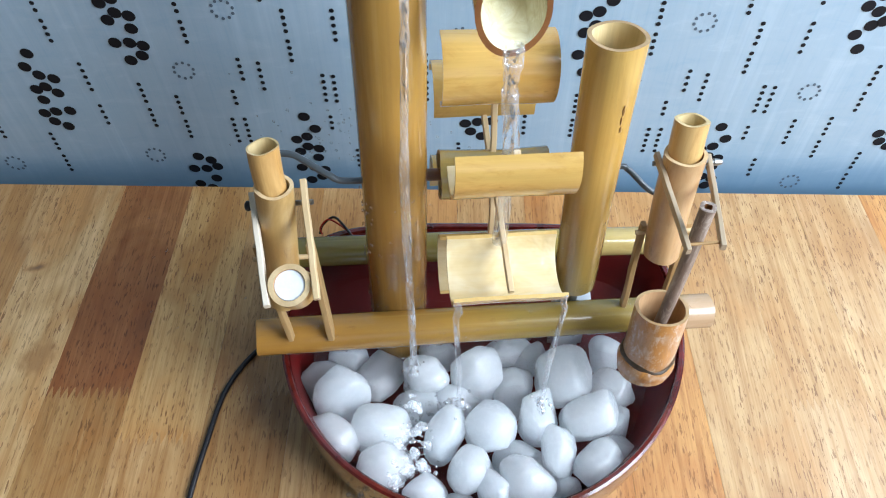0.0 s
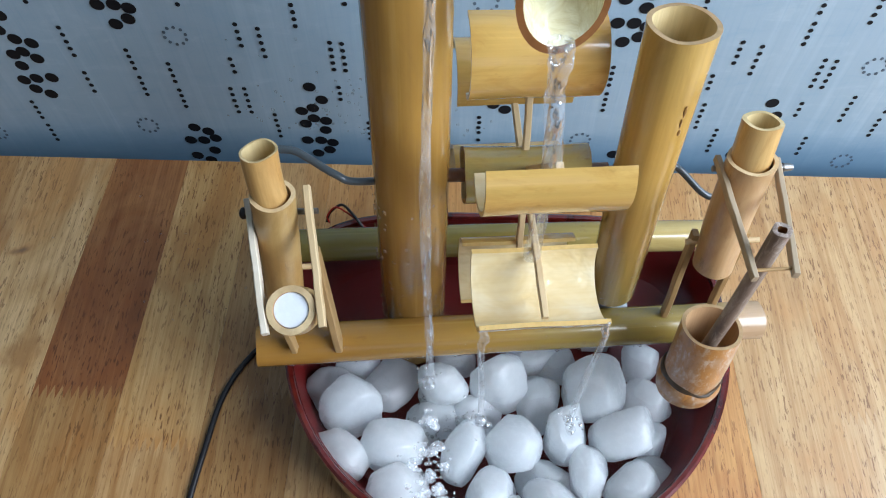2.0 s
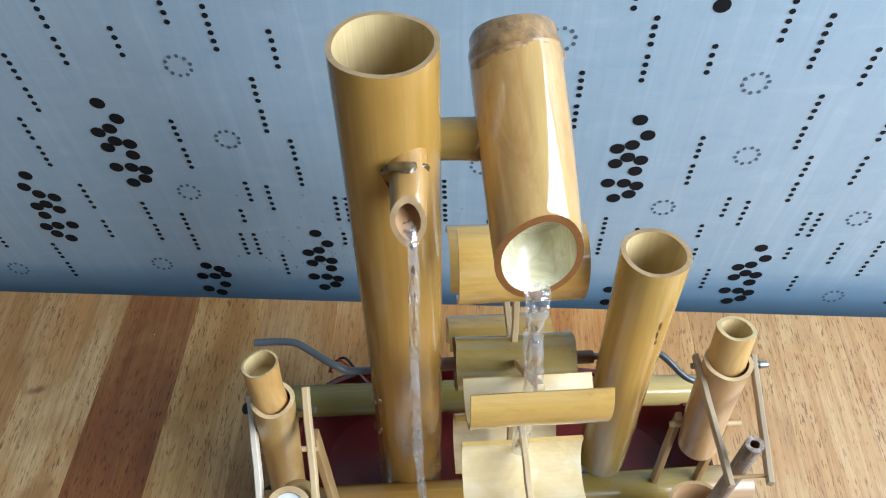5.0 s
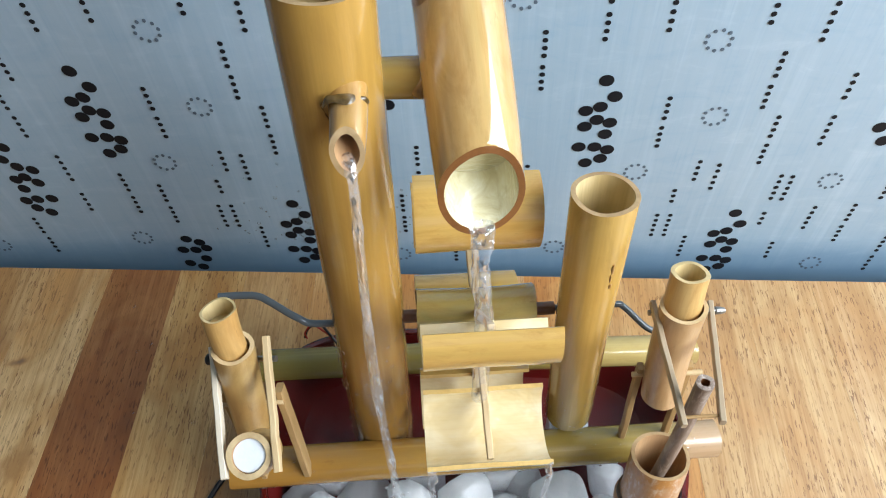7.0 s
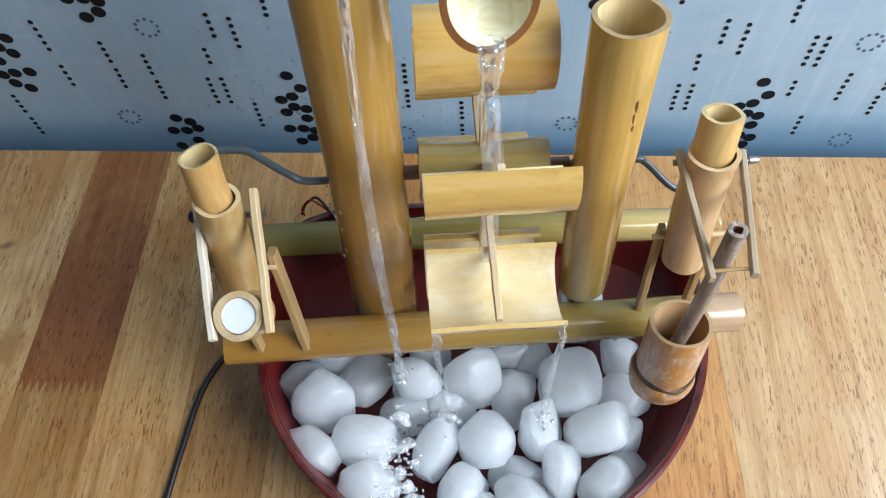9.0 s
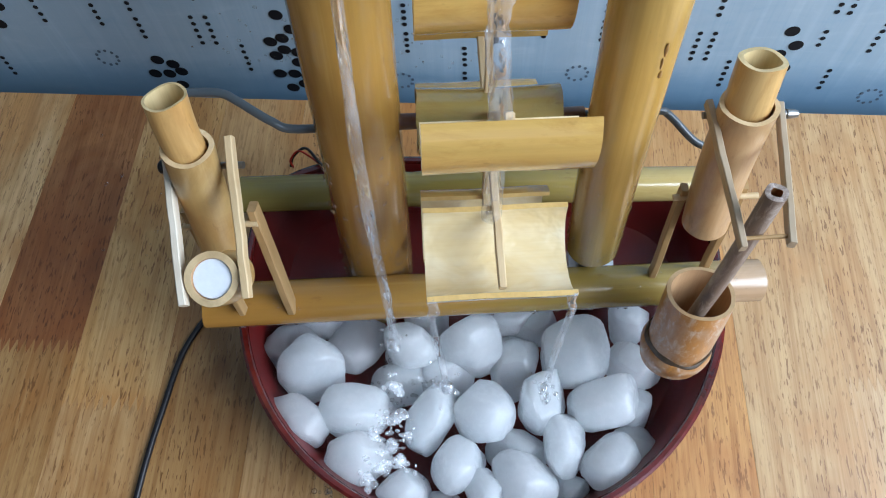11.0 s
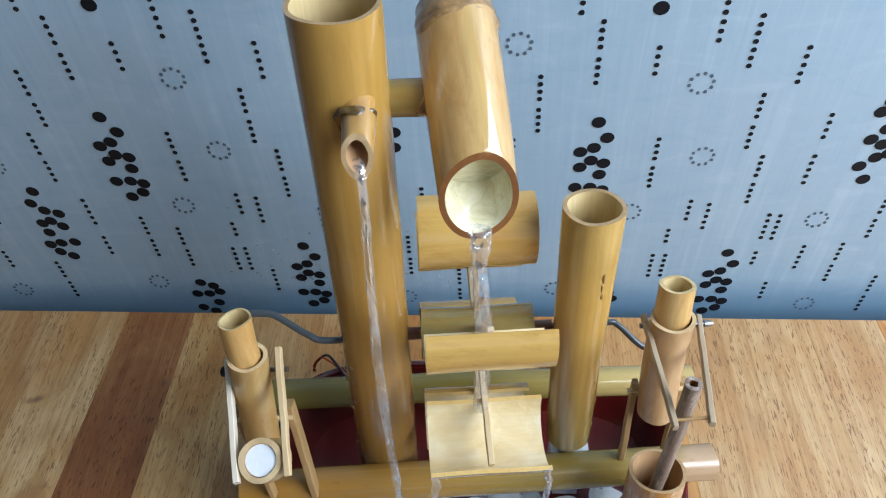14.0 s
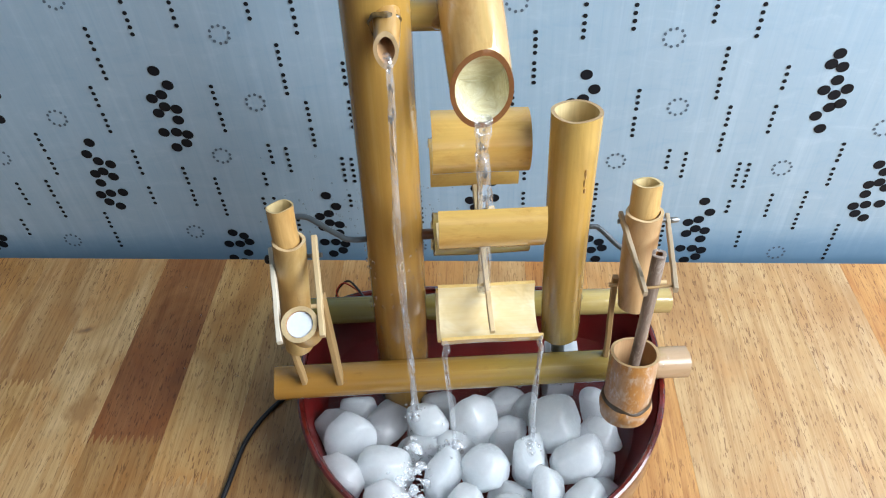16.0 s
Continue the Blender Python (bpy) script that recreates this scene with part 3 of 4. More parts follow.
def disc_on(bm, cx, cy, rx, ry, h, seg=20, turn=0.0):
    """A flat disc of height h that stands proud towards -y of its own plane; x across and z up."""
    top, low = [], []
    for k in range(seg):
        a = 2 * math.pi * k / seg
        x, z = rx * math.cos(a), ry * math.sin(a)
        x, z = x * math.cos(turn) - z * math.sin(turn), x * math.sin(turn) + z * math.cos(turn)
        top.append(bm.verts.new((cx + x, -h, cy + z)))
        low.append(bm.verts.new((cx + x * 1.03, 0, cy + z * 1.03)))
    bm.faces.new(top)
    ring_loft(bm, [top, low])


# ---------- room ----------
WALL_Y = 0.48
FLOOR_Z = -0.75
CEIL_Z = 1.9
# ceiling and plaster walls are unseen, added to shape the bounced light
slab("floor", (-1.9, -2.1, FLOOR_Z - 0.1), (1.9, 0.7, FLOOR_Z), FLOOR_PAINT, "grey screed floor under the table", "floor")
slab("ceiling", (-1.9, -2.1, CEIL_Z), (1.9, 0.7, CEIL_Z + 0.1), CEIL_WHITE, "plain white ceiling, unseen, added for bounce light", "ceiling")
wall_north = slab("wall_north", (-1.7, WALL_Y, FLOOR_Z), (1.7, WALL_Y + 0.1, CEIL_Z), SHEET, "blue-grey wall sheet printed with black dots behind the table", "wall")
slab("wall_west", (-1.75, -1.95, FLOOR_Z), (-1.6, WALL_Y, CEIL_Z), PLASTER, "plain grey plaster wall, unseen, added to limit bounce light", "wall")
# the east wall has a window opening
slab("wall_east_low", (1.16, -1.95, FLOOR_Z), (1.31, WALL_Y, 0.46), PLASTER, "plain grey plaster wall, unseen and added, below a light opening", "wall")
slab("wall_east_high", (1.16, -1.95, 1.48), (1.31, WALL_Y, CEIL_Z), PLASTER, "plain grey plaster wall, unseen and added, above a light opening", "wall")
slab("wall_east_near", (1.16, -1.95, 0.46), (1.31, -0.72, 1.48), PLASTER, "plain grey plaster wall, unseen and added, beside a light opening", "wall")
slab("wall_east_far", (1.16, 0.43, 0.46), (1.31, WALL_Y, 1.48), PLASTER, "plain grey plaster wall, unseen and added, beside a light opening", "wall")
# unseen south wall, with an opening added for the fill lamp
slab("wall_south_low", (-1.6, -1.95, FLOOR_Z), (1.16, -1.82, 0.65), PLASTER, "plain grey plaster wall, unseen and added, below a light opening", "wall")
slab("wall_south_high", (-1.6, -1.95, 1.65), (1.16, -1.82, CEIL_Z), PLASTER, "plain grey plaster wall, unseen and added, above a light opening", "wall")
slab("wall_south_west", (-1.6, -1.95, 0.65), (-0.1, -1.82, 1.65), PLASTER, "plain grey plaster wall, unseen and added, beside a light opening", "wall")
slab("wall_south_east", (0.95, -1.95, 0.65), (1.16, -1.82, 1.65), PLASTER, "plain grey plaster wall, unseen and added, beside a light opening", "wall")

# printed pattern: it repeats every 0.377 m and drifts down a little with each repeat
PERIOD, DRIFT = 0.377, -0.012
# dotted lines: place of the top dot (mm) and number of dots
LINES = [(-414, 91, 8), (-398, 150, 8), (-370, 46, 8), (-324, 201, 8), (-311, 128, 5), (-311, 81, 4), (-306, 259, 8), (-282, 337, 5),
         (-268, 106, 8), (-267, 302, 8), (-240, 92, 8), (-227, 281, 4), (-214, 200, 8), (-197, 65, 5), (-189, 314, 5), (-189, 98, 3),
         (-186, 65, 5), (-177, 133, 4), (-167, 34, 5), (-164, 304, 7), (-161, 129, 5), (-147, 240, 8), (-132, 181, 8), (-127, 279, 5),
         (-116, 337, 4), (-109, 116, 5), (-108, 68, 3), (-100, 115, 5), (-93, 221, 4), (-93, 181, 5), (-88, 25, 4), (-69, 76, 5)]
RINGS = [(-322, 286), (-369, 168), (-421, 6), (-281, 18), (-151, 333), (-193, 251), (-178, 182), (-225, 121), (-69, 110)]
# blots of a cluster, from its top blot (mm), and the places of the clusters
BLOTS = [(0, 0), (8, -15), (-1, -25), (-11, -29), (-2, -38), (8, -41), (-10, -45), (6, -53), (-12, -67), (0, -67), (10, -70), (6, -80), (-5, -85)]
CLUSTERS = [(-261, 217), (-132, 68)]
BLOTS_B = [(0, 0), (-8, -14), (0, -23), (11, -27), (0, -36), (-9, -39), (8, -43), (-8, -51), (-14, -67), (-3, -65), (10, -64), (-9, -77), (1, -83)]
CLUSTERS_B = [(-350, 139)]
BLOTS_C = [(0, 0), (-8, 14), (1, 23), (9, 27), (1, 36), (-9, 41), (-1, 51), (10, 42), (-11, 67), (-1, 64), (-7, 77)]
CLUSTERS_C = [(-48, 156)]
CLUSTERS_E = [(-231, 311)]
BLOTS_D = [(0, 0), (11, -5), (-8, -17), (4, -17), (15, -14), (10, -31), (-8, -39), (3, -45)]
CLUSTERS_D = [(-241, 16)]

dots, grey, blots = bmesh.new(), bmesh.new(), bmesh.new()
rnd = random.Random(4)
for rep in (-1, 0, 1, 2):
    ox, oz = rep * PERIOD, rep * DRIFT
    for x, z, count in LINES:
        drop = 0.0
        for k in range(count):
            disc_on(dots, ox + x / 1000 + rnd.uniform(-1, 1) * 0.0002, oz + z / 1000 - drop, 0.0019, 0.0019, 0.0003, 10)
            drop += 0.0065 if count > 5 else 0.007
            if count == 8 and k == 3:
                drop += 0.0035
    for x, z in RINGS:
        for k in range(10):
            a = 2 * math.pi * (k + 0.3) / 10
            disc_on(grey, ox + x / 1000 + 0.0084 * math.cos(a), oz + z / 1000 + 0.0084 * math.sin(a), 0.0013, 0.0015, 0.0003, 8)
    for shape, places in ((BLOTS, CLUSTERS), (BLOTS_B, CLUSTERS_B), (BLOTS_C, CLUSTERS_C), (BLOTS_D, CLUSTERS_D), ([(-x, z) for x, z in BLOTS_C], CLUSTERS_E)):
        for x, z in places:
            for bx, bz in shape:
                disc_on(blots, ox + (x + bx) / 1000, oz + (z + bz) / 1000, 0.0052, 0.0050, 0.0003, 24)
for name, bm, mat in (("printed_dots", dots, INK), ("printed_rings", grey, INK_GREY), ("printed_blots", blots, INK)):
    tagged(part(name, bm, mat, wall_north, at=Matrix.Translation((0, WALL_Y - 0.0002, 0)), smooth=False), kind="stuff")

# ---------- table ----------
TABLE_BACK = 0.4525
table = thing("table", (0.0, 0.05, FLOOR_Z), "laminated hardwood table of finger-jointed light and brown planks", "table")
LANES = [-0.765, -0.70, -0.638, -0.573, -0.509, -0.445, -0.379, -0.3135, -0.2485, -0.1855, -0.121, -0.057, 0.006, 0.069, 0.131, 0.194, 0.2595, 0.322, 0.386, 0.449, 0.512, 0.577, 0.64, 0.705, 0.77]
TABLE_FRONT = -0.34


def on_table(x, y):
    """The boards are a little wider towards the front, and the back edge runs slightly askew."""
    if y > TABLE_BACK - 0.001:
        y -= 0.0135 * x
    return x * (1 + 0.12 * (0.35 - y)), y


def plank(x0, x1, y0, y1, teeth0, teeth1, mat, seed):
    """One block of the table top, with finger-joint teeth at its ends."""
    rnd = random.Random(seed)
    n = 11
    edge0, edge1 = [], []
    gap = 0.00009
    for k in range(2 * n + 1):
        x = x0 + gap + (x1 - x0 - 2 * gap) * k / (2 * n)
        d = 0.0055 if k % 2 else -0.0055
        edge0.append(on_table(x, y0 + (d if teeth0 else 0) + gap))
        edge1.append(on_table(x, y1 + (d if teeth1 else 0) - gap))
    mid = Vector(((x0 + x1) / 2, (y0 + y1) / 2, 0))
    lift = rnd.uniform(-1, 1) * 0.00012
    bm = bmesh.new()
    outline = edge0 + edge1[::-1]
    top = [bm.verts.new((x - mid.x, y - mid.y, lift)) for x, y in outline]
    low = [bm.verts.new((x - mid.x, y - mid.y, -0.028)) for x, y in outline]
    m = 2 * n + 1
    for ring in (top, low):
        for k in range(m - 1):
            bm.faces.new((ring[k], ring[k + 1], ring[2 * m - 2 - k], ring[2 * m - 1 - k]))
    ring_loft(bm, [top, low])
    part("plank", bm, mat, table, at=Matrix.Translation(mid), smooth=False)


rnd = random.Random(11)
TONES = [WOOD_LIGHT, WOOD_PALE, WOOD_LIGHT, WOOD_PALE]
SPECIAL = {4: [(TABLE_BACK, WOOD_GOLD), (0.2, WOOD_LIGHT)], 5: [(TABLE_BACK, WOOD_LIGHT), (0.30, WOOD_GOLD)], 6: [(TABLE_BACK, WOOD_KNOT)],
           7: [(TABLE_BACK, WOOD_BROWN), (0.242, WOOD_TAN), (-0.1, WOOD_LIGHT)], 8: [(TABLE_BACK, WOOD_GOLD), (0.205, WOOD_LIGHT)], 9: [(TABLE_BACK, WOOD_LIGHT), (0.245, WOOD_TAN)],
           10: [(TABLE_BACK, WOOD_LIGHT), (0.06, WOOD_ORANGE)], 11: [(TABLE_BACK, WOOD_ORANGE)], 12: [(TABLE_BACK, WOOD_LIGHT)], 13: [(TABLE_BACK, WOOD_ORANGE)],
           14: [(TABLE_BACK, WOOD_LIGHT), (0.335, WOOD_ORANGE)], 15: [(TABLE_BACK, WOOD_MID), (0.10, WOOD_LIGHT)], 16: [(TABLE_BACK, WOOD_MID), (0.235, WOOD_PALE)],
           17: [(TABLE_BACK, WOOD_PALE), (0.30, WOOD_MID)], 18: [(TABLE_BACK, WOOD_ORANGE)]}
for i in range(len(LANES) - 1):
    blocks = SPECIAL.get(i) or [(TABLE_BACK, rnd.choice(TONES)), (rnd.uniform(0.1, 0.3), rnd.choice(TONES)), (rnd.uniform(-0.2, 0.0), rnd.choice(TONES))]
    for k, (y1, mat) in enumerate(blocks):
        y0 = blocks[k + 1][0] if k + 1 < len(blocks) else TABLE_FRONT
        plank(LANES[i], LANES[i + 1], y0, y1, k + 1 < len(blocks), k > 0, mat, i * 7 + k)
for x in (-0.70, 0.705):
    for y in (-0.28, 0.385):
        slab("leg", (x - 0.03, y - 0.03, FLOOR_Z), (x + 0.03, y + 0.03, -0.028), WOOD_LIGHT, bevel=0.003, parent=table)

# ---------- basin ----------
BC = Vector((0.0230, 0.2720, 0.0))
RIM_Z, RIM_R = 0.067, 0.1445
basin = thing("basin", BC, "wide basin, dark red lacquer inside and brown outside, half full", "basin")


def circle(r, a):
    return r * math.cos(a), r * math.sin(a)


def basin_outline(r, a):
    """Half a circle in front, blunt at the back."""
    r += 0.002
    c, d = math.cos(a), math.sin(a)
    if d <= 0:
        return r * c, r * d
    return r * math.copysign(abs(c) ** 0.5, c), (r - 0.0590) * d ** 0.5


def lathe(profile, seg=96, caps="both", outline=circle):
    bm = bmesh.new()
    rings = [[bm.verts.new((*outline(r, 2 * math.pi * k / seg), z)) for k in range(seg)] for r, z in profile]
    ring_loft(bm, rings)
    if caps in ("both", "first"):
        bm.faces.new(rings[0])
    if caps in ("both", "last"):
        bm.faces.new(rings[-1])
    if caps == "loop":
        ring_loft(bm, [rings[-1], rings[0]])
    return bm


part("inside", lathe([(0.1390, RIM_Z), (0.1380, 0.062), (0.133, 0.035), (0.127, 0.022), (0.118, 0.0185)], caps="last", outline=basin_outline, seg=160), LACQUER, basin, "glossy dark red inside", Matrix.Translation(BC))
part("rim", lathe([(0.1390, RIM_Z - 0.003), (0.1392, RIM_Z), (0.1402, RIM_Z + 0.0018), (0.1425, RIM_Z + 0.0022), (0.1442, RIM_Z + 0.001), (RIM_R, RIM_Z - 0.003), (0.1435, RIM_Z - 0.006), (0.140, RIM_Z - 0.006)], caps="loop", outline=basin_outline, seg=160),
     RIM_DARK, basin, "", Matrix.Translation(BC))
part("body", lathe([(0.1435, RIM_Z - 0.005), (0.1442, 0.050), (0.1440, 0.034), (0.1425, 0.020), (0.138, 0.0105), (0.132, 0.0085)], caps="last", outline=basin_outline, seg=160), BOWL_SKIN, basin, "", Matrix.Translation(BC))
part("foot", lathe([(0.135, 0.0105), (0.1345, 0.001), (0.133, 0.0), (0.124, 0.0)], caps="loop", outline=basin_outline, seg=160), BOWL_FOOT, basin, "worn brown foot ring", Matrix.Translation(BC))

WATER_Z = 0.047
bm = bmesh.new()
rings = []
for j in range(1, 25):
    spots = [basin_outline(0.060 + 0.0748 * j / 24, 2 * math.pi * k / 96) for k in range(96)]
    rings.append([bm.verts.new((x, y, 0.0008 * noise.noise(Vector((55 * x, 55 * y, 0))))) for x, y in spots])
ring_loft(bm, rings)
bm.faces.new(rings[0])
pool = tagged(part("water", bm, WATER, at=Matrix.Translation((BC.x, BC.y, WATER_Z))), "clear shallow water standing in the red basin", "water", "", "structure")
pool.visible_shadow = False

# ---------- pebbles ----------


def pebble(x, y, z, rx, ry, rz, turn, seed, mat, label):
    """A tumbled stone: a blocky rounded body with a few worn flats and shallow dents."""
    rnd = random.Random(seed)
    bm = bmesh.new()
    bmesh.ops.create_icosphere(bm, subdivisions=4, radius=1)
    off = Vector((rnd.uniform(-50, 50), rnd.uniform(-50, 50), rnd.uniform(-50, 50)))
    power = rnd.uniform(2.3, 3.0)
    cuts = [(Vector((rnd.gauss(0, 1), rnd.gauss(0, 1), rnd.gauss(0.2, 0.7))).normalized(), rnd.uniform(0.74, 0.90)) for _ in range(8)]
    lean = rnd.uniform(-0.16, 0.16)
    for v in bm.verts:
        p = v.co / sum(abs(c) ** power for c in v.co) ** (1 / power)
        for n, d in cuts:
            over = p.dot(n) - d
            if over > 0:
                p -= n * over * 0.72
        p *= 1 + 0.10 * noise.noise(p * 1.1 + off) + 0.035 * noise.noise(p * 2.6 + off) + 0.012 * noise.noise(p * 7 + off)
        v.co = Vector((p.x * rx, p.y * ry * (1 + lean * p.x), p.z * rz))
    ob = part("pebble", bm, mat, None, "", pose(x, y, z, rnd.uniform(-12, 12), rnd.uniform(-12, 12), turn))
    return tagged(ob, label, "pebble", "pebbles in the basin")


# the bright upper pebbles: place and half sizes in mm, and turn in degrees
UPPER = [(-77, 220, 21, 17, 41), (-47, 194, 22, 14, -2), (-80, 187, 20, 11, -40), (-18, 236, 17, 14, 2), (19, 238, 19, 17, 12), (83, 236, 20, 20, 1),
         (62, 205, 19, 14, 74), (100, 205, 21, 15, 19), (75, 179, 19, 12, 93), (-4, 191, 21, 13, 68), (27, 195, 18, 17, -36), (13, 165, 18, 13, 53),
         (-45, 166, 20, 14, 16), (51, 158, 20, 15, -24), (31, 151, 13, 10, -54), (101, 169, 18, 14, 32), (-17, 150, 15, 12, 2)]
LOWER = [(-95, 234, 17, 18, 64), (-54, 240, 20, 16, 52), (-77, 254, 15, 9, 2), (-22, 214, 20, 13, 11), (45, 229, 21, 13, 79), (4, 220, 16, 13, 2),
         (43, 260, 17, 11, 1), (62, 255, 14, 12, 2), (119, 231, 16, 14, -39), (117, 259, 12, 12, 76), (119, 205, 14, 9, 75), (113, 178, 16, 13, 27),
         (49, 177, 18, 10, 1), (78, 155, 11, 9, 3), (5, 138, 14, 12, 0), (62, 140, 15, 11, 30), (-10, 258, 14, 9, 0)]
for k, (x, y, a, b, turn) in enumerate(UPPER):
    pebble(x / 1000, y / 1000, 0.0435, a * 1.03 / 1000, b * 1.04 / 1000, 0.0218, turn, 100 + k, STONE, "smooth white pebble, wet, on the basin floor")
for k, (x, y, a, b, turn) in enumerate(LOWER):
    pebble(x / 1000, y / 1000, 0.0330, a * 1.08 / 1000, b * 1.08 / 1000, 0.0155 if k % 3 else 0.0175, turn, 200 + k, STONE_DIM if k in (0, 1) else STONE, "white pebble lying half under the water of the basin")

# ---------- bamboo frame with poles ----------
frame_thing = thing("bamboo_fountain", (0.022, 0.27, 0.067), "varnished yellow bamboo fountain frame standing across a red basin", "fountain")
culm("front_bar", (-0.131, 0.240, 0.0925), (0.185, 0.2715, 0.079), 0.0125, 0.0122, frame_thing, SKIN_BAR, seed=1, nodes=(), plug=(0.06, 0.96), label="wet bamboo bar, olive towards one end")
culm("rear_bar", (-0.128, 0.3215, 0.078), (0.186, 0.345, 0.066), 0.0115, 0.0110, frame_thing, SKIN_REAR, seed=2, nodes=(0.32,), plug=(0.05, 0.95), label="wet bamboo bar, olive-green, paler towards one end")
POLE0, POLE1 = Vector((-0.0390, 0.2735, 0.035)), Vector((-0.031, 0.3135, 0.407))
culm("main_pole", POLE0, POLE1, 0.0203, 0.0206, frame_thing, SKIN_POLE, seed=3, nodes=(), plug=(0.86,), steps=30, label="tall open bamboo pole, wet at its foot")
culm("side_pole", (0.0847, 0.2744, 0.112), (0.0862, 0.304, 0.2955), 0.0138, 0.0160, frame_thing, SKIN_SIDE, FLESH, seed=4, plug=(0.72,), wall=0.0024, label="shorter open bamboo pole with a brown fleck")
culm("cross_tube", (-0.020, 0.3170, 0.3545), (0.012, 0.3170, 0.3550), 0.0088, 0.0088, frame_thing, SKIN_SIDE, seed=5)
culm("outlet_tube", (0.0180, 0.3440, 0.3760), (0.0285, 0.2735, 0.3330), 0.0192, 0.0180, frame_thing, SKIN_WET, OUTLET_FILM, CUT_DARK, seed=6, nodes=(), plug=(0.015, 0.80), cut1=(0.0, -0.85), steps=24, wall=0.0028, label="slanting bamboo outlet, pale and wet inside")
culm("spout", (-0.0248, 0.3014, 0.3690), (-0.0218, 0.2690, 0.3620), 0.0084, 0.0066, frame_thing, SKIN, FLESH_BROWN, CUT, seed=7, plug=(0.5,), cut1=(0.0, -1.05), wall=0.0020, label="small slanting spout cut to a scoop")

# ---------- water wheel ----------
U = Vector((0.993, 0.104, -0.047)).normalized()
UP = Vector((0.033, 0.137, 0.99))
UP = (UP - U * UP.dot(U)).normalized()
FORE = U.cross(UP) * -1
if FORE.y > 0:
    FORE = -FORE
HUB = Vector((0.0257, 0.2965, 0.199))
wheel = culm("water_wheel", HUB - U * 0.033, HUB + U * 0.033, 0.0150, 0.0150, frame_thing, SKIN_GREEN, seed=8, plug=(0.03, 0.97), label="water wheel on a wet olive bamboo hub with six half-round paddles")
rod("axle", [HUB - U * 0.052, HUB, HUB + U * 0.045], 0.0038, wheel, AXLE, "brown wooden axle rod")


def paddle_mesh(seed, r=0.0215, half=0.0325, wall=0.0024, seg=18):
    """Half a bamboo tube along x, hollow towards +z, its chord along y."""
    rnd = random.Random(seed)
    bm = bmesh.new()
    outer, inner = [], []
    for j in range(7):
        x = -half + 2 * half * j / 6
        w = 1 + 0.01 * math.sin(2.2 * j / 6 * math.pi + rnd.uniform(0, 1))
        o, n = [], []
        for k in range(seg + 1):
            a = math.pi * k / seg
            o.append(bm.verts.new((x, r * w * math.cos(a), -r * w * math.sin(a) * 0.92)))
            n.append(bm.verts.new((x, (r - wall) * w * math.cos(a), -(r - wall) * w * math.sin(a) * 0.92)))
        outer.append(o)
        inner.append(n)
    ring_loft(bm, outer, closed=False, mat=0)
    ring_loft(bm, inner, closed=False, mat=1)
    for o, n in ((outer[0], inner[0]), (outer[-1], inner[-1])):
        for k in range(seg):
            bm.faces.new((o[k], o[k + 1], n[k + 1], n[k])).material_index = 2
    for k in (0, seg):
        for j in range(6):
            bm.faces.new((outer[j][k], outer[j + 1][k], inner[j + 1][k], inner[j][k])).material_index = 2
    return bm


PHASE = -14
for k in range(6):
    a = radians(PHASE + 60 * k)
    radial = FORE * math.cos(a) + UP * math.sin(a)
    tang = UP * math.cos(a) - FORE * math.sin(a)
    m = Matrix((U, radial, tang)).transposed().to_4x4()
    if m.determinant() < 0:
        m = Matrix((-U, radial, tang)).transposed().to_4x4()
    m.translation = HUB + radial * 0.0655
    ob = part("paddle", paddle_mesh(30 + k), [SKIN_PADDLE, PADDLE_HOLLOW, PADDLE_RIM], wheel, "half-round bamboo paddle, pale wet hollow", m)
    strip("spoke", HUB + radial * 0.013 + tang * 0.001, HUB + radial * 0.083 + tang * 0.001, 0.0042, 0.0034, wheel, STRIP, U, seed=k)
# bent wire cranks at both ends of the axle
rod("crank", [HUB - U * 0.046, HUB - U * 0.088 - UP * 0.002, HUB - U * 0.100 + UP * 0.002 - FORE * 0.002, HUB - U * 0.114 + UP * 0.008 - FORE * 0.009, HUB - U * 0.121 + UP * 0.0105 - FORE * 0.012, HUB - U * 0.130 + UP * 0.011 - FORE * 0.013, HUB - U * 0.143 + UP * 0.011 - FORE * 0.013],
    0.0021, wheel, WIRE_GREY, "bent grey wire crank")
rod("crank", [HUB + U * 0.040, HUB + U * 0.078, HUB + U * 0.086 - UP * 0.003, HUB + U * 0.100 - UP * 0.014 + FORE * 0.008, HUB + U * 0.112 - UP * 0.017 + FORE * 0.010, HUB + U * 0.128 - UP * 0.017 + FORE * 0.010],
    0.0019, wheel, WIRE_GREY, "bent grey wire crank")

# ---------- left pounder ----------
lp = thing("bamboo_pounder", (-0.094, 0.234, 0.105), "bamboo pounder with a white-plugged hammer tube held by two strips", "pounder", "pounders on the bar")
culm("body_tube", (-0.1065, 0.2455, 0.134), (-0.0965, 0.2545, 0.2340), 0.0102, 0.0106, lp, SKIN_PALE, FLESH, STRIP, seed=11, plug=(0.1, 0.86))
culm("inner_tube", (-0.0975, 0.2540, 0.2230), (-0.0995, 0.2630, 0.2560), 0.0085, 0.0087, lp, SKIN_WARM, FLESH, FLESH, seed=12, plug=(0.72,), wall=0.0011)
strip("lever", (-0.0825, 0.2640, 0.2280), (-0.0715, 0.2020, 0.2020), 0.0062, 0.0034, lp, STRIP, (1, 0, 0.0), "pale split bamboo lever strip", 1)
strip("lever", (-0.1130, 0.2630, 0.2170), (-0.0985, 0.1985, 0.2000), 0.0062, 0.0032, lp, STRIP_WHITE, (1, 0, 0.0), "bleached split bamboo lever strip", 2)
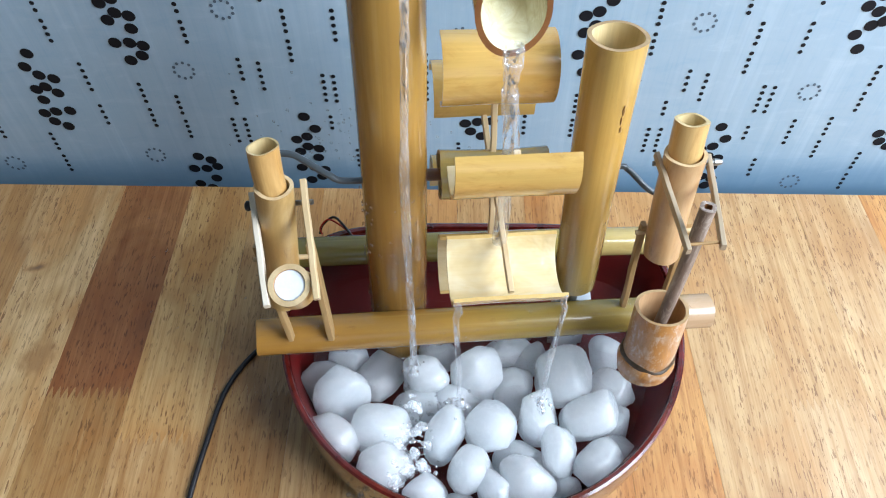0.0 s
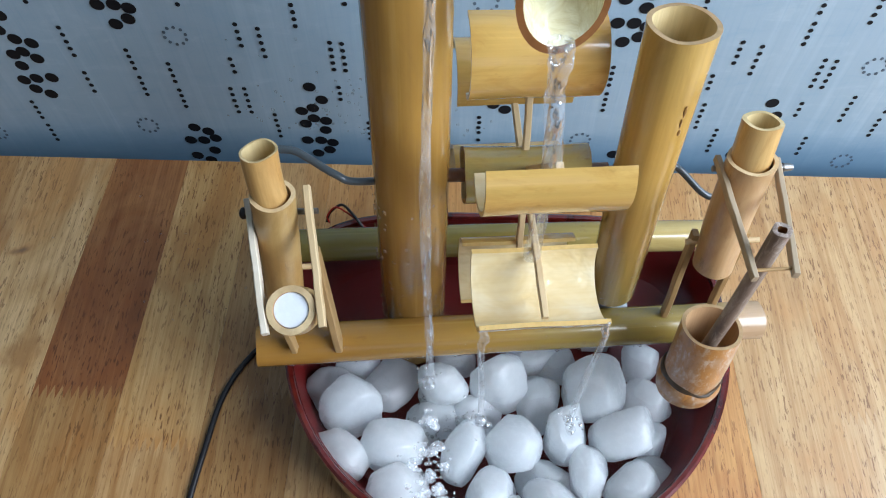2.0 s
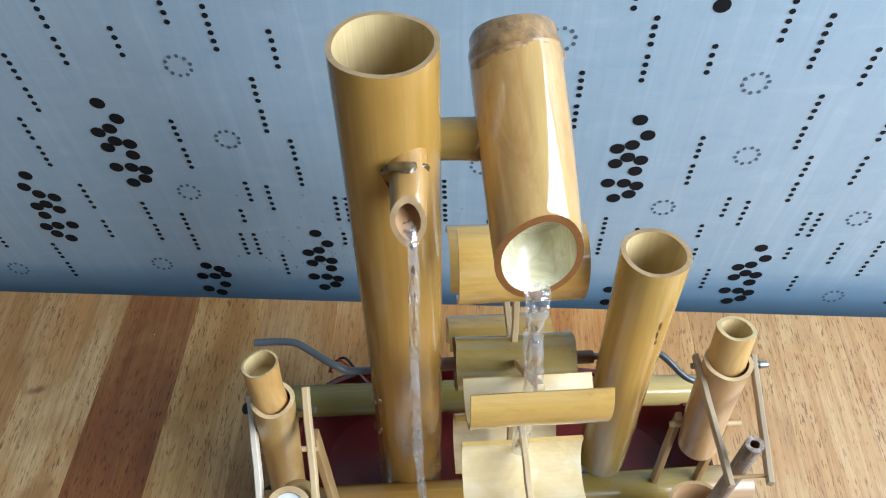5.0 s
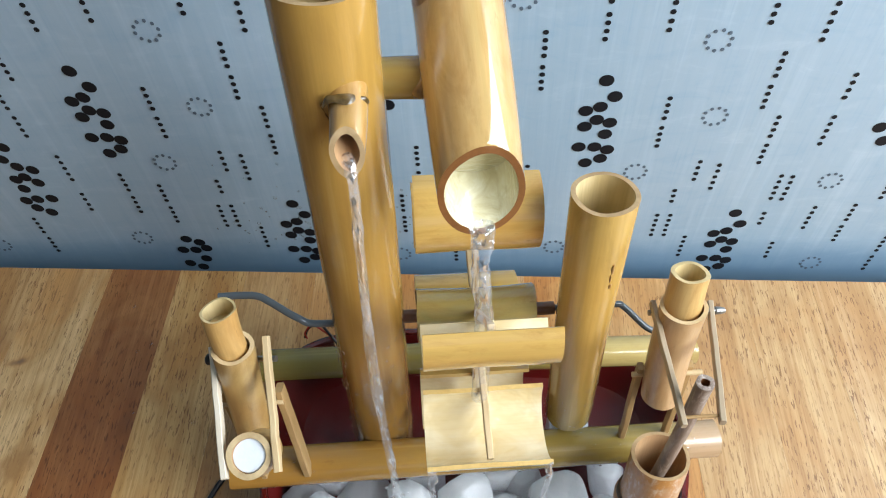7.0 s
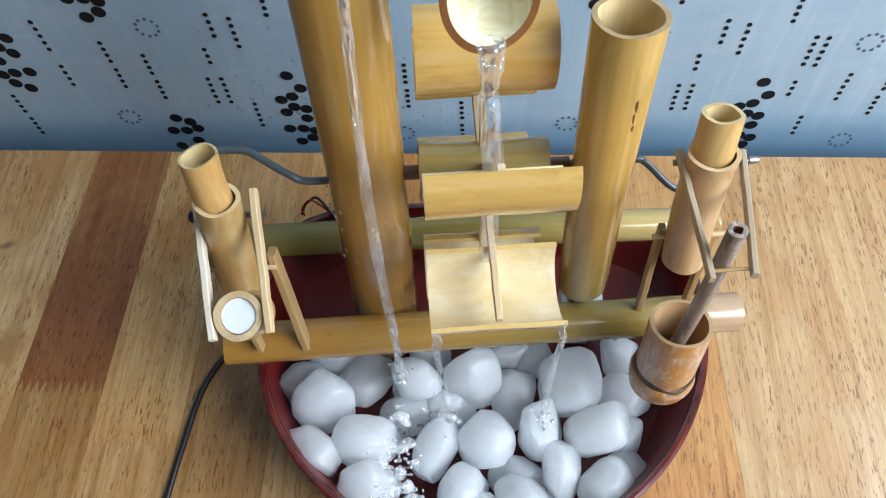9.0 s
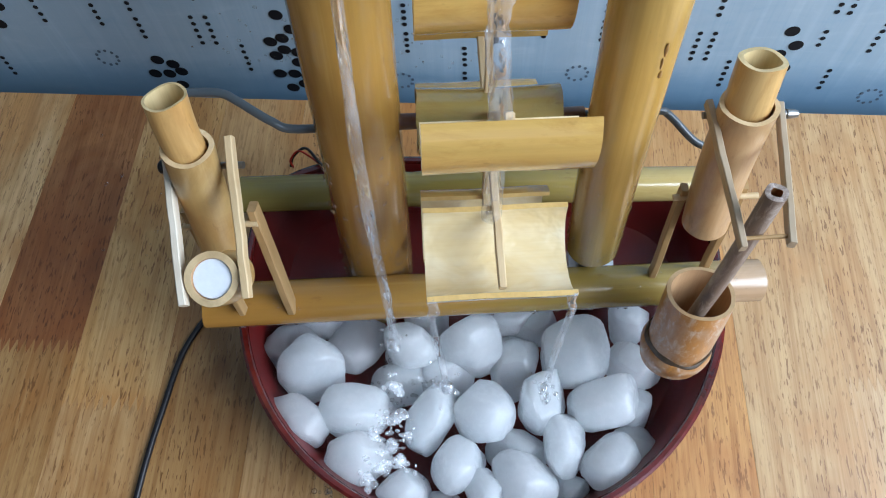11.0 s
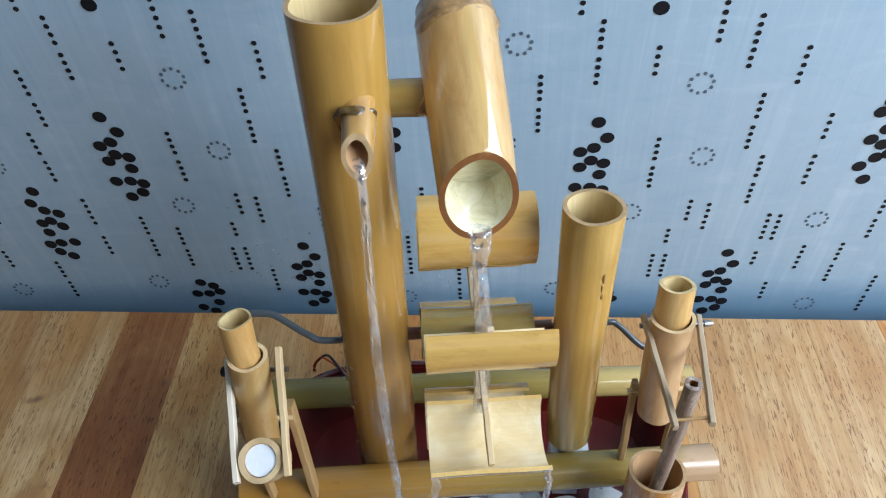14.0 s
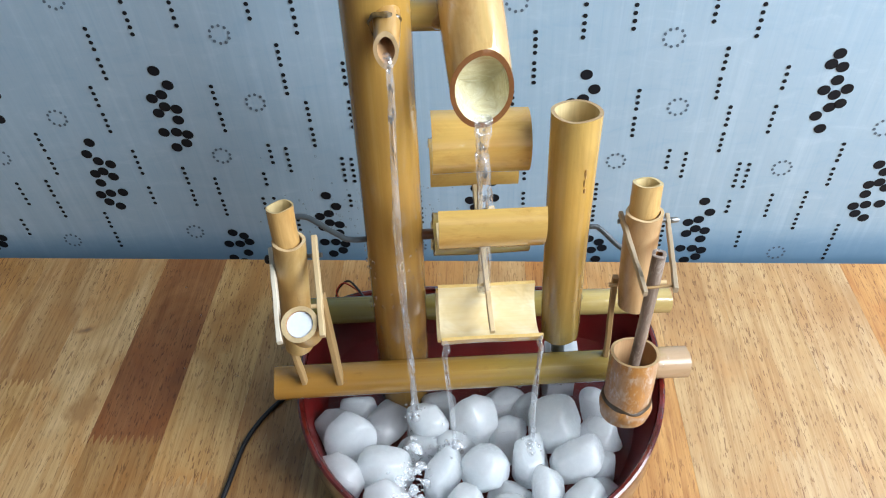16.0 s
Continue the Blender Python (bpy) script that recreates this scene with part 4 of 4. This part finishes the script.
strip("support", (-0.0860, 0.2600, 0.1750), (-0.0800, 0.2370, 0.0990), 0.0090, 0.0044, lp, STRIP_DARK, (1, 0, 0), "stained bamboo support strip", 3)
strip("support", (-0.1190, 0.2580, 0.1750), (-0.1055, 0.2330, 0.1040), 0.0070, 0.0034, lp, STRIP_DARK, (1, 0, 0), "stained bamboo support strip", 4)
hammer = culm("hammer_tube", (-0.0868, 0.2190, 0.1860), (-0.0868, 0.2085, 0.2060), 0.0112, 0.0116, lp, SKIN_PALE, FLESH_BROWN, STRIP, seed=13, wall=0.0030, plug=(0.1,))
part("plug", lathe([(0.0089, 0.0), (0.0089, 0.010), (0.0082, 0.0112), (0.0, 0.0118)][:3], 32), FOAM, hammer, "white foam plug", along((-0.0868, 0.2142, 0.1950), (-0.0868, 0.2085, 0.2060)))
rod("pivot_pin", [(-0.1160, 0.2588, 0.2116), (-0.0775, 0.2561, 0.2187)], 0.0016, lp, STEEL)
rod("pin_head", [(-0.1172, 0.2589, 0.2114), (-0.1160, 0.2588, 0.2116), (-0.1142, 0.2587, 0.2120)], 0.0030, lp, RUBBER, "black rubber washer", radii=lambda u: 0.75 + 0.3 * math.sin(math.pi * u))
rod("lower_pin", [(-0.1205, 0.2520, 0.1680), (-0.0840, 0.2540, 0.1690)], 0.0016, lp, STRIP)

# ---------- right pounder ----------
rp = thing("bamboo_pounder", (0.135, 0.266, 0.092), "rosy bamboo pounder with a grey stick held by two strips", "pounder", "pounders on the bar")
culm("body_tube", (0.1345, 0.2690, 0.1530), (0.1335, 0.2830, 0.2300), 0.0112, 0.0124, rp, SKIN_ROSE, FLESH_BROWN, STRIP, seed=14, plug=(0.1, 0.86))
culm("inner_tube", (0.1338, 0.2820, 0.2180), (0.1345, 0.2925, 0.2470), 0.0093, 0.0098, rp, SKIN_WARM, FLESH, FLESH, seed=15, plug=(0.55,), wall=0.0022)
strip("lever", (0.1195, 0.2900, 0.2220), (0.1270, 0.2220, 0.2190), 0.0052, 0.0028, rp, STRIP_GREY, (1, 0, 0), "greyed split bamboo lever strip", 5)
strip("lever", (0.1515, 0.2930, 0.2170), (0.1445, 0.2230, 0.2215), 0.0052, 0.0028, rp, STRIP_GREY, (1, 0, 0), "greyed split bamboo lever strip", 6)
strip("support", (0.1205, 0.2770, 0.1730), (0.1210, 0.2660, 0.0860), 0.0062, 0.0036, rp, STRIP_DARK, (1, 0, 0), "stained bamboo support strip", 7)
strip("support", (0.1490, 0.2790, 0.1730), (0.1485, 0.2680, 0.0860), 0.0062, 0.0036, rp, STRIP_DARK, (1, 0, 0), "stained bamboo support strip", 8)
culm("pounding_stick", (0.1300, 0.2265, 0.1080), (0.1335, 0.2345, 0.2415), 0.0038, 0.0043, rp, STICK, CUT_DARK, STICK, seed=16, wall=0.0022, plug=(0.95,), label="weathered grey hollow stick")
rod("pivot_pin", [(0.1175, 0.2853, 0.2190), (0.1545, 0.2876, 0.2180)], 0.0016, rp, STEEL)
rod("pin_head", [(0.1532, 0.2875, 0.2180), (0.1560, 0.2877, 0.2179), (0.1582, 0.2878, 0.2178)], 0.0022, rp, STEEL, "dull steel screw head", radii=lambda u: 1.0 - 0.35 * u * u)
rod("lower_pin", [(0.1160, 0.2740, 0.1680), (0.1560, 0.2755, 0.1690)], 0.0016, rp, STRIP)
rod("lever_pin", [(0.1262, 0.2262, 0.2196), (0.1452, 0.2270, 0.2214)], 0.0009, rp, STRIP_DARK)

# ---------- mortar cup ----------
cup = thing("mortar_cup", (0.131, 0.2255, 0.083), "rust-brown bamboo mortar cup with a dark node, fixed on the bar", "cup")
culm("cup_body", (0.1308, 0.2245, 0.0820), (0.1335, 0.2370, 0.1385), 0.0172, 0.0166, cup, SKIN_CUP, FLESH_BROWN, CUT, seed=17, nodes=(0.17,), plug=(0.12,), wall=0.0021)
m = along((0.1313, 0.2266, 0.0915), (0.1335, 0.2370, 0.1385))
part("node_ring", lathe([(0.0168, -0.0062), (0.0183, -0.0050), (0.0189, -0.0020), (0.0191, 0.0006), (0.0184, 0.0030), (0.0176, 0.0046), (0.0168, 0.0052)], 48, "loop"), SKIN_CUP, cup, "swollen rust-brown node", m)

# ---------- cables ----------
tagged(rod("power_cable", [(-0.090, 0.300, 0.0022), (-0.140, 0.290, 0.0022), (-0.160, 0.274, 0.0022), (-0.176, 0.243, 0.0022), (-0.1825, 0.203, 0.0022), (-0.187, 0.160, 0.0022), (-0.189, 0.100, 0.0022), (-0.192, 0.0, 0.0022), (-0.2, -0.2, 0.0022)], 0.0021, None, RUBBER, seg=12),
       "thin black rubber power cable lying on the table", "cable")

# ---------- falling water ----------


def stream(name, points, r, seed, label, wide=1.0):
    rnd = random.Random(seed)
    ph = [rnd.uniform(0, 6.28) for _ in range(5)]

    def radii(u):
        k = 1 + 0.10 * math.sin(13 * u + ph[0]) + 0.08 * math.sin(29 * u + ph[1]) + 0.07 * math.sin(71 * u + ph[2])
        return lambda a: k * (1 + 0.35 * (wide - 1) + 0.14 * math.cos(2 * a + 4 * u + ph[3]) + 0.10 * math.cos(3 * a - 15 * u + ph[4]))

    pts = [Vector(p) for p in points]
    base = pts[0].copy()
    path = []
    for a, b in zip(pts, pts[1:]):
        for k in range(14):
            path.append(a.lerp(b, k / 14))
    path.append(pts[-1])
    bm = bmesh.new()
    rings = []
    seg = 18
    for i, p in enumerate(path):
        u = i / (len(path) - 1)
        f = radii(u)
        sway = Vector((math.sin(11 * u + ph[2]) * 0.0007, math.sin(14 * u + ph[3]) * 0.0005, 0))
        rings.append([bm.verts.new(p - base + sway + Vector((math.cos(t), math.sin(t), 0)) * r * f(t)) for t in [2 * math.pi * k / seg for k in range(seg)]])
    ring_loft(bm, rings)
    bm.faces.new(rings[0])
    bm.faces.new(rings[-1])
    ob = tagged(part(name, bm, STREAM, at=Matrix.Translation(base)), label, "water", "falling water")
    ob.visible_shadow = False
    return ob


stream("water_stream", [(-0.0212, 0.2690, 0.3590), (-0.0208, 0.2640, 0.3545), (-0.0215, 0.255, 0.325), (-0.0235, 0.247, 0.25), (-0.025, 0.239, 0.15), (-0.0256, 0.2335, 0.095), (-0.0258, 0.2305, 0.058)], 0.0025, 1, "thin clear water stream falling from the spout onto pebbles")
stream("water_stream", [(0.0284, 0.2680, 0.3180), (0.0286, 0.2640, 0.3145), (0.0290, 0.256, 0.295), (0.0295, 0.250, 0.260), (0.0295, 0.2475, 0.194)], 0.0040, 2, "clear water stream falling from the outlet onto the wheel", 1.3)

# ---------- pump under the side pole, and its wires ----------
pump = thing("water_pump", (0.088, 0.283, 0.0185), "small white plastic pump standing in the basin under a pole", "pump")
bm = box(bmesh.new(), (-0.013, -0.011, 0.0), (0.013, 0.011, 0.066), 0.004)
part("housing", bm, PUMP_WHITE, pump, at=Matrix.Translation((0.089, 0.283, 0.0185)))
rod("hose", [(0.0860, 0.279, 0.080), (0.085, 0.2755, 0.096), (0.0848, 0.2735, 0.110)], 0.0052, pump, WIRE_GREY)
tagged(rod("red_wire", [(-0.104, 0.355, 0.0585), (-0.1045, 0.3555, 0.066), (-0.098, 0.358, 0.0735), (-0.088, 0.352, 0.0750), (-0.076, 0.345, 0.068), (-0.066, 0.338, 0.062)], 0.0007, None, RED_WIRE, seg=8), "thin red wire looping over the rear bar", "wire")
tagged(rod("black_wire", [(-0.106, 0.356, 0.0580), (-0.1025, 0.358, 0.067), (-0.093, 0.359, 0.0755), (-0.084, 0.350, 0.0760), (-0.076, 0.343, 0.068), (-0.068, 0.336, 0.060)], 0.0010, None, RUBBER, seg=8), "thin black wire looping over the rear bar", "wire")

LOW = radians(PHASE)
edge = HUB + (FORE * math.cos(LOW) + UP * math.sin(LOW)) * 0.0865
for side, seed in ((-1, 5), (1, 6)):
    lip = edge + U * 0.0305 * side
    stream("water_trickle", [lip, lip + Vector((0.0, -0.003, -0.012)), (lip.x - 0.002 * side, lip.y - 0.005, 0.064)], 0.0019, seed, "thin water trickle falling from a paddle edge")


def droplets(name, p0, p1, r0, r1, count, seed, label, low=1.0):
    """Small water beads sitting on the skin of a culm, denser towards p0."""
    rnd = random.Random(seed)
    p0, p1 = Vector(p0), Vector(p1)
    m = along(p0, p1)
    length = (p1 - p0).length
    bm = bmesh.new()
    for _ in range(count):
        u = rnd.random() ** (1.0 + low)
        a = rnd.uniform(0, 2 * math.pi)
        r = r0 + (r1 - r0) * u
        size = rnd.uniform(0.0006, 0.0017)
        spot = Matrix.Translation((r * math.cos(a), r * math.sin(a), u * length)) @ Matrix.Rotation(a, 4, "Z") @ Matrix.Diagonal((0.55, 1, rnd.uniform(1, 1.5), 1))
        bmesh.ops.create_icosphere(bm, subdivisions=1, radius=size, matrix=spot)
    ob = tagged(part(name, bm, BEAD, at=m), label, "water", "", "stuff")
    ob.visible_shadow = False


BEAD = water_film("water_bead", (0.95, 0.95, 0.95), 10, 0.0, 0.07)
FROTH = water_film("frothy_water", (0.97, 0.975, 0.98), 150, 0.4, 0.45, 0.2)
droplets("water_beads", (-0.0380, 0.2785, 0.082), (-0.0355, 0.2915, 0.205), 0.0204, 0.0205, 170, 3, "small water beads on the wet pole foot", 0.8)
droplets("water_beads", (0.0848, 0.2754, 0.118), (0.0853, 0.2860, 0.185), 0.0140, 0.0150, 70, 4, "small water beads on the side pole", 0.5)
droplets("water_beads", (-0.115, 0.2415, 0.0915), (0.170, 0.270, 0.0795), 0.0127, 0.0124, 170, 5, "small water beads on the front bar", 0.0)


def collar(name, p0, p1, r, mat, label, seed, thick=0.0012, parent=None, wide=1.0):
    """An uneven ring of glue or worn skin round a tube at p0, towards p1."""
    rnd = random.Random(seed)
    m = along(p0, p1)
    ph = [rnd.uniform(0, 6.28) for _ in range(3)]
    bm = bmesh.new()
    rings = []
    for z, k in ((0.0, 0.0), (0.0006, 0.8), (0.0016, 1.0), (0.0026, 0.7), (0.0034, 0.0)):
        row = []
        for i in range(40):
            a = 2 * math.pi * i / 40
            w = 0.6 + 0.4 * math.sin(3 * a + ph[0]) + 0.35 * math.sin(7 * a + ph[1])
            rr = r - 0.0003 + thick * k * max(w, 0.15)
            row.append(bm.verts.new((rr * math.cos(a), rr * math.sin(a), z * wide * (1 + 0.35 * math.sin(2 * a + ph[2]) + 0.2 * math.sin(5 * a + ph[0])) + 0.0006 * math.sin(2 * a + ph[2]))))
        rings.append(row)
    ring_loft(bm, rings)
    ring_loft(bm, [rings[-1], rings[0]])
    return part(name, bm, mat, parent, label, m)


collar("stain", (0.13148, 0.22745, 0.0953), (0.1335, 0.2370, 0.1385), 0.0177, NODE_DARK, "dark mouldy stain", 8, 0.0011, cup, 1.3)
collar("glue_bead", (-0.0243, 0.2895, 0.3664), (-0.0218, 0.2690, 0.3620), 0.0086, GLUE, "dark amber glue bead", 1, 0.0015, frame_thing)
collar("glue_bead", (0.0052, 0.3170, 0.3549), (-0.014, 0.3170, 0.3546), 0.0088, GLUE_CLEAR, "glossy amber glue bead", 3, 0.0011, frame_thing)
part("node_cap", lathe([(0.0186, -0.004), (0.0193, 0.0), (0.0190, 0.0025), (0.0182, 0.0045), (0.0180, 0.0085), (0.0166, 0.0108), (0.0120, 0.0120), (0.0040, 0.0122)], 40),
     WORN, frame_thing, "worn brown closed end", along((0.0180, 0.3440, 0.3760), (0.0075, 0.4145, 0.4190)))
collar("worn_edge", (0.0181, 0.3434, 0.3756), (0.0285, 0.2735, 0.3330), 0.0192, WORN, "worn brown edge", 4, 0.0010, frame_thing, 1.1)

rnd = random.Random(21)
bm = bmesh.new()
for _ in range(330):
    cx, cy, spread = rnd.choice([(-0.021, 0.195, 0.014), (-0.024, 0.216, 0.012), (0.000, 0.208, 0.010), (-0.028, 0.158, 0.018), (-0.026, 0.172, 0.014), (-0.055, 0.150, 0.010), (0.060, 0.212, 0.008)])
    size = rnd.uniform(0.0005, 0.0021) * rnd.uniform(0.4, 1)
    spot = Matrix.Translation((cx + rnd.gauss(0, 0.55) * spread, cy + rnd.gauss(0, 0.55) * spread, WATER_Z + size * 0.2))
    bmesh.ops.create_icosphere(bm, subdivisions=2, radius=size, matrix=spot)
bubbles = tagged(part("bubbles", bm, BEAD), "small bubbles floating where the water splashes", "bubbles", "", "stuff")
bubbles.visible_shadow = False

# brown scars on the side pole
for k, (dx, z, w, h) in enumerate(((0.0066, 0.2610, 0.0009, 0.0042), (0.0062, 0.2545, 0.0006, 0.0036), (0.0068, 0.2490, 0.0010, 0.0022))):
    u = (z - 0.100) / 0.1955
    ax = Vector((0.0846 + 0.0016 * u, 0.2725 + 0.0315 * u, z))
    r = 0.0138 + 0.0022 * u
    out = Vector((dx, -math.sqrt(r * r - dx * dx), 0.0))
    bm = bmesh.new()
    bmesh.ops.create_icosphere(bm, subdivisions=3, radius=1)
    for v in bm.verts:
        k2 = 1 + 0.3 * noise.noise(v.co * 1.7 + Vector((k * 9.0, 0, 0)))
        v.co = Vector((v.co.x * w * k2, v.co.y * 0.0007, v.co.z * h * k2))
    part("scar", bm, SCAR, frame_thing, "brown scar", Matrix.Translation(ax + out * 1.005) @ Matrix.Rotation(math.atan2(dx, r), 4, "Z"))

# splashed drops on the wall sheet and on the table, and in the air where the streams land
rnd = random.Random(77)


def drops(name, count, place, low, high, flat, label):
    bm = bmesh.new()
    for _ in range(count):
        size = low + (high - low) * rnd.random() ** 2
        spot = Matrix.Translation(place()) @ Matrix.Diagonal((*flat, 1))
        bmesh.ops.create_icosphere(bm, subdivisions=2, radius=size, matrix=spot)
    ob = tagged(part(name, bm, BEAD), label, "water", "", "stuff")
    ob.visible_shadow = False


drops("wall_drops", 150, lambda: (rnd.gauss(-0.085, 0.05), WALL_Y - 0.0004, abs(rnd.gauss(0.02, 0.045)) + 0.01), 0.0005, 0.0016, (1, 0.4, 1.3), "small water drops splashed on the wall sheet")
drops("table_drops", 40, lambda: (rnd.gauss(-0.17, 0.06), rnd.uniform(0.30, 0.44), 0.0004), 0.0005, 0.0018, (1, 1, 0.45), "small water drops splashed on the table")


def splash(x, y, z, seed, label, mat=None):
    """A small crown of water with drops thrown up round it."""
    r2 = random.Random(seed)
    bm = bmesh.new()
    for _ in range(16):
        a, d = r2.uniform(0, 6.28), abs(r2.gauss(0, 0.006))
        size = r2.uniform(0.0008, 0.0030) * (1.2 if d < 0.004 else 0.6)
        spot = Matrix.Translation((d * math.cos(a), d * math.sin(a), r2.uniform(0, 0.006) + d * 0.5)) @ Matrix.Diagonal((r2.uniform(0.8, 1.5), r2.uniform(0.8, 1.4), r2.uniform(0.6, 1.3), 1))
        bmesh.ops.create_icosphere(bm, subdivisions=2, radius=size, matrix=spot)
    for v in bm.verts:
        v.co += Vector((noise.noise(v.co * 300), noise.noise(v.co * 310 + Vector((5, 0, 0))), noise.noise(v.co * 290 + Vector((0, 9, 0))))) * 0.0008
    ob = tagged(part("splash", bm, mat or STREAM, at=Matrix.Translation((x, y, z))), label, "water", "falling water", "stuff")
    ob.visible_shadow = False


splash(-0.0258, 0.2305, 0.058, 1, "small splash of clear water on pebbles")
for side in (-1, 1):
    splash(edge.x + 0.0285 * side, edge.y - 0.005, 0.060, 3 + side, "small splash of clear water on pebbles")
for k, (x, y) in enumerate(((-0.022, 0.187), (-0.031, 0.179), (-0.014, 0.178), (-0.024, 0.171), (-0.028, 0.160), (-0.018, 0.163), (-0.036, 0.152), (-0.024, 0.208))):
    splash(x, y, 0.053, 10 + k, "frothy splash of water between the pebbles", FROTH)
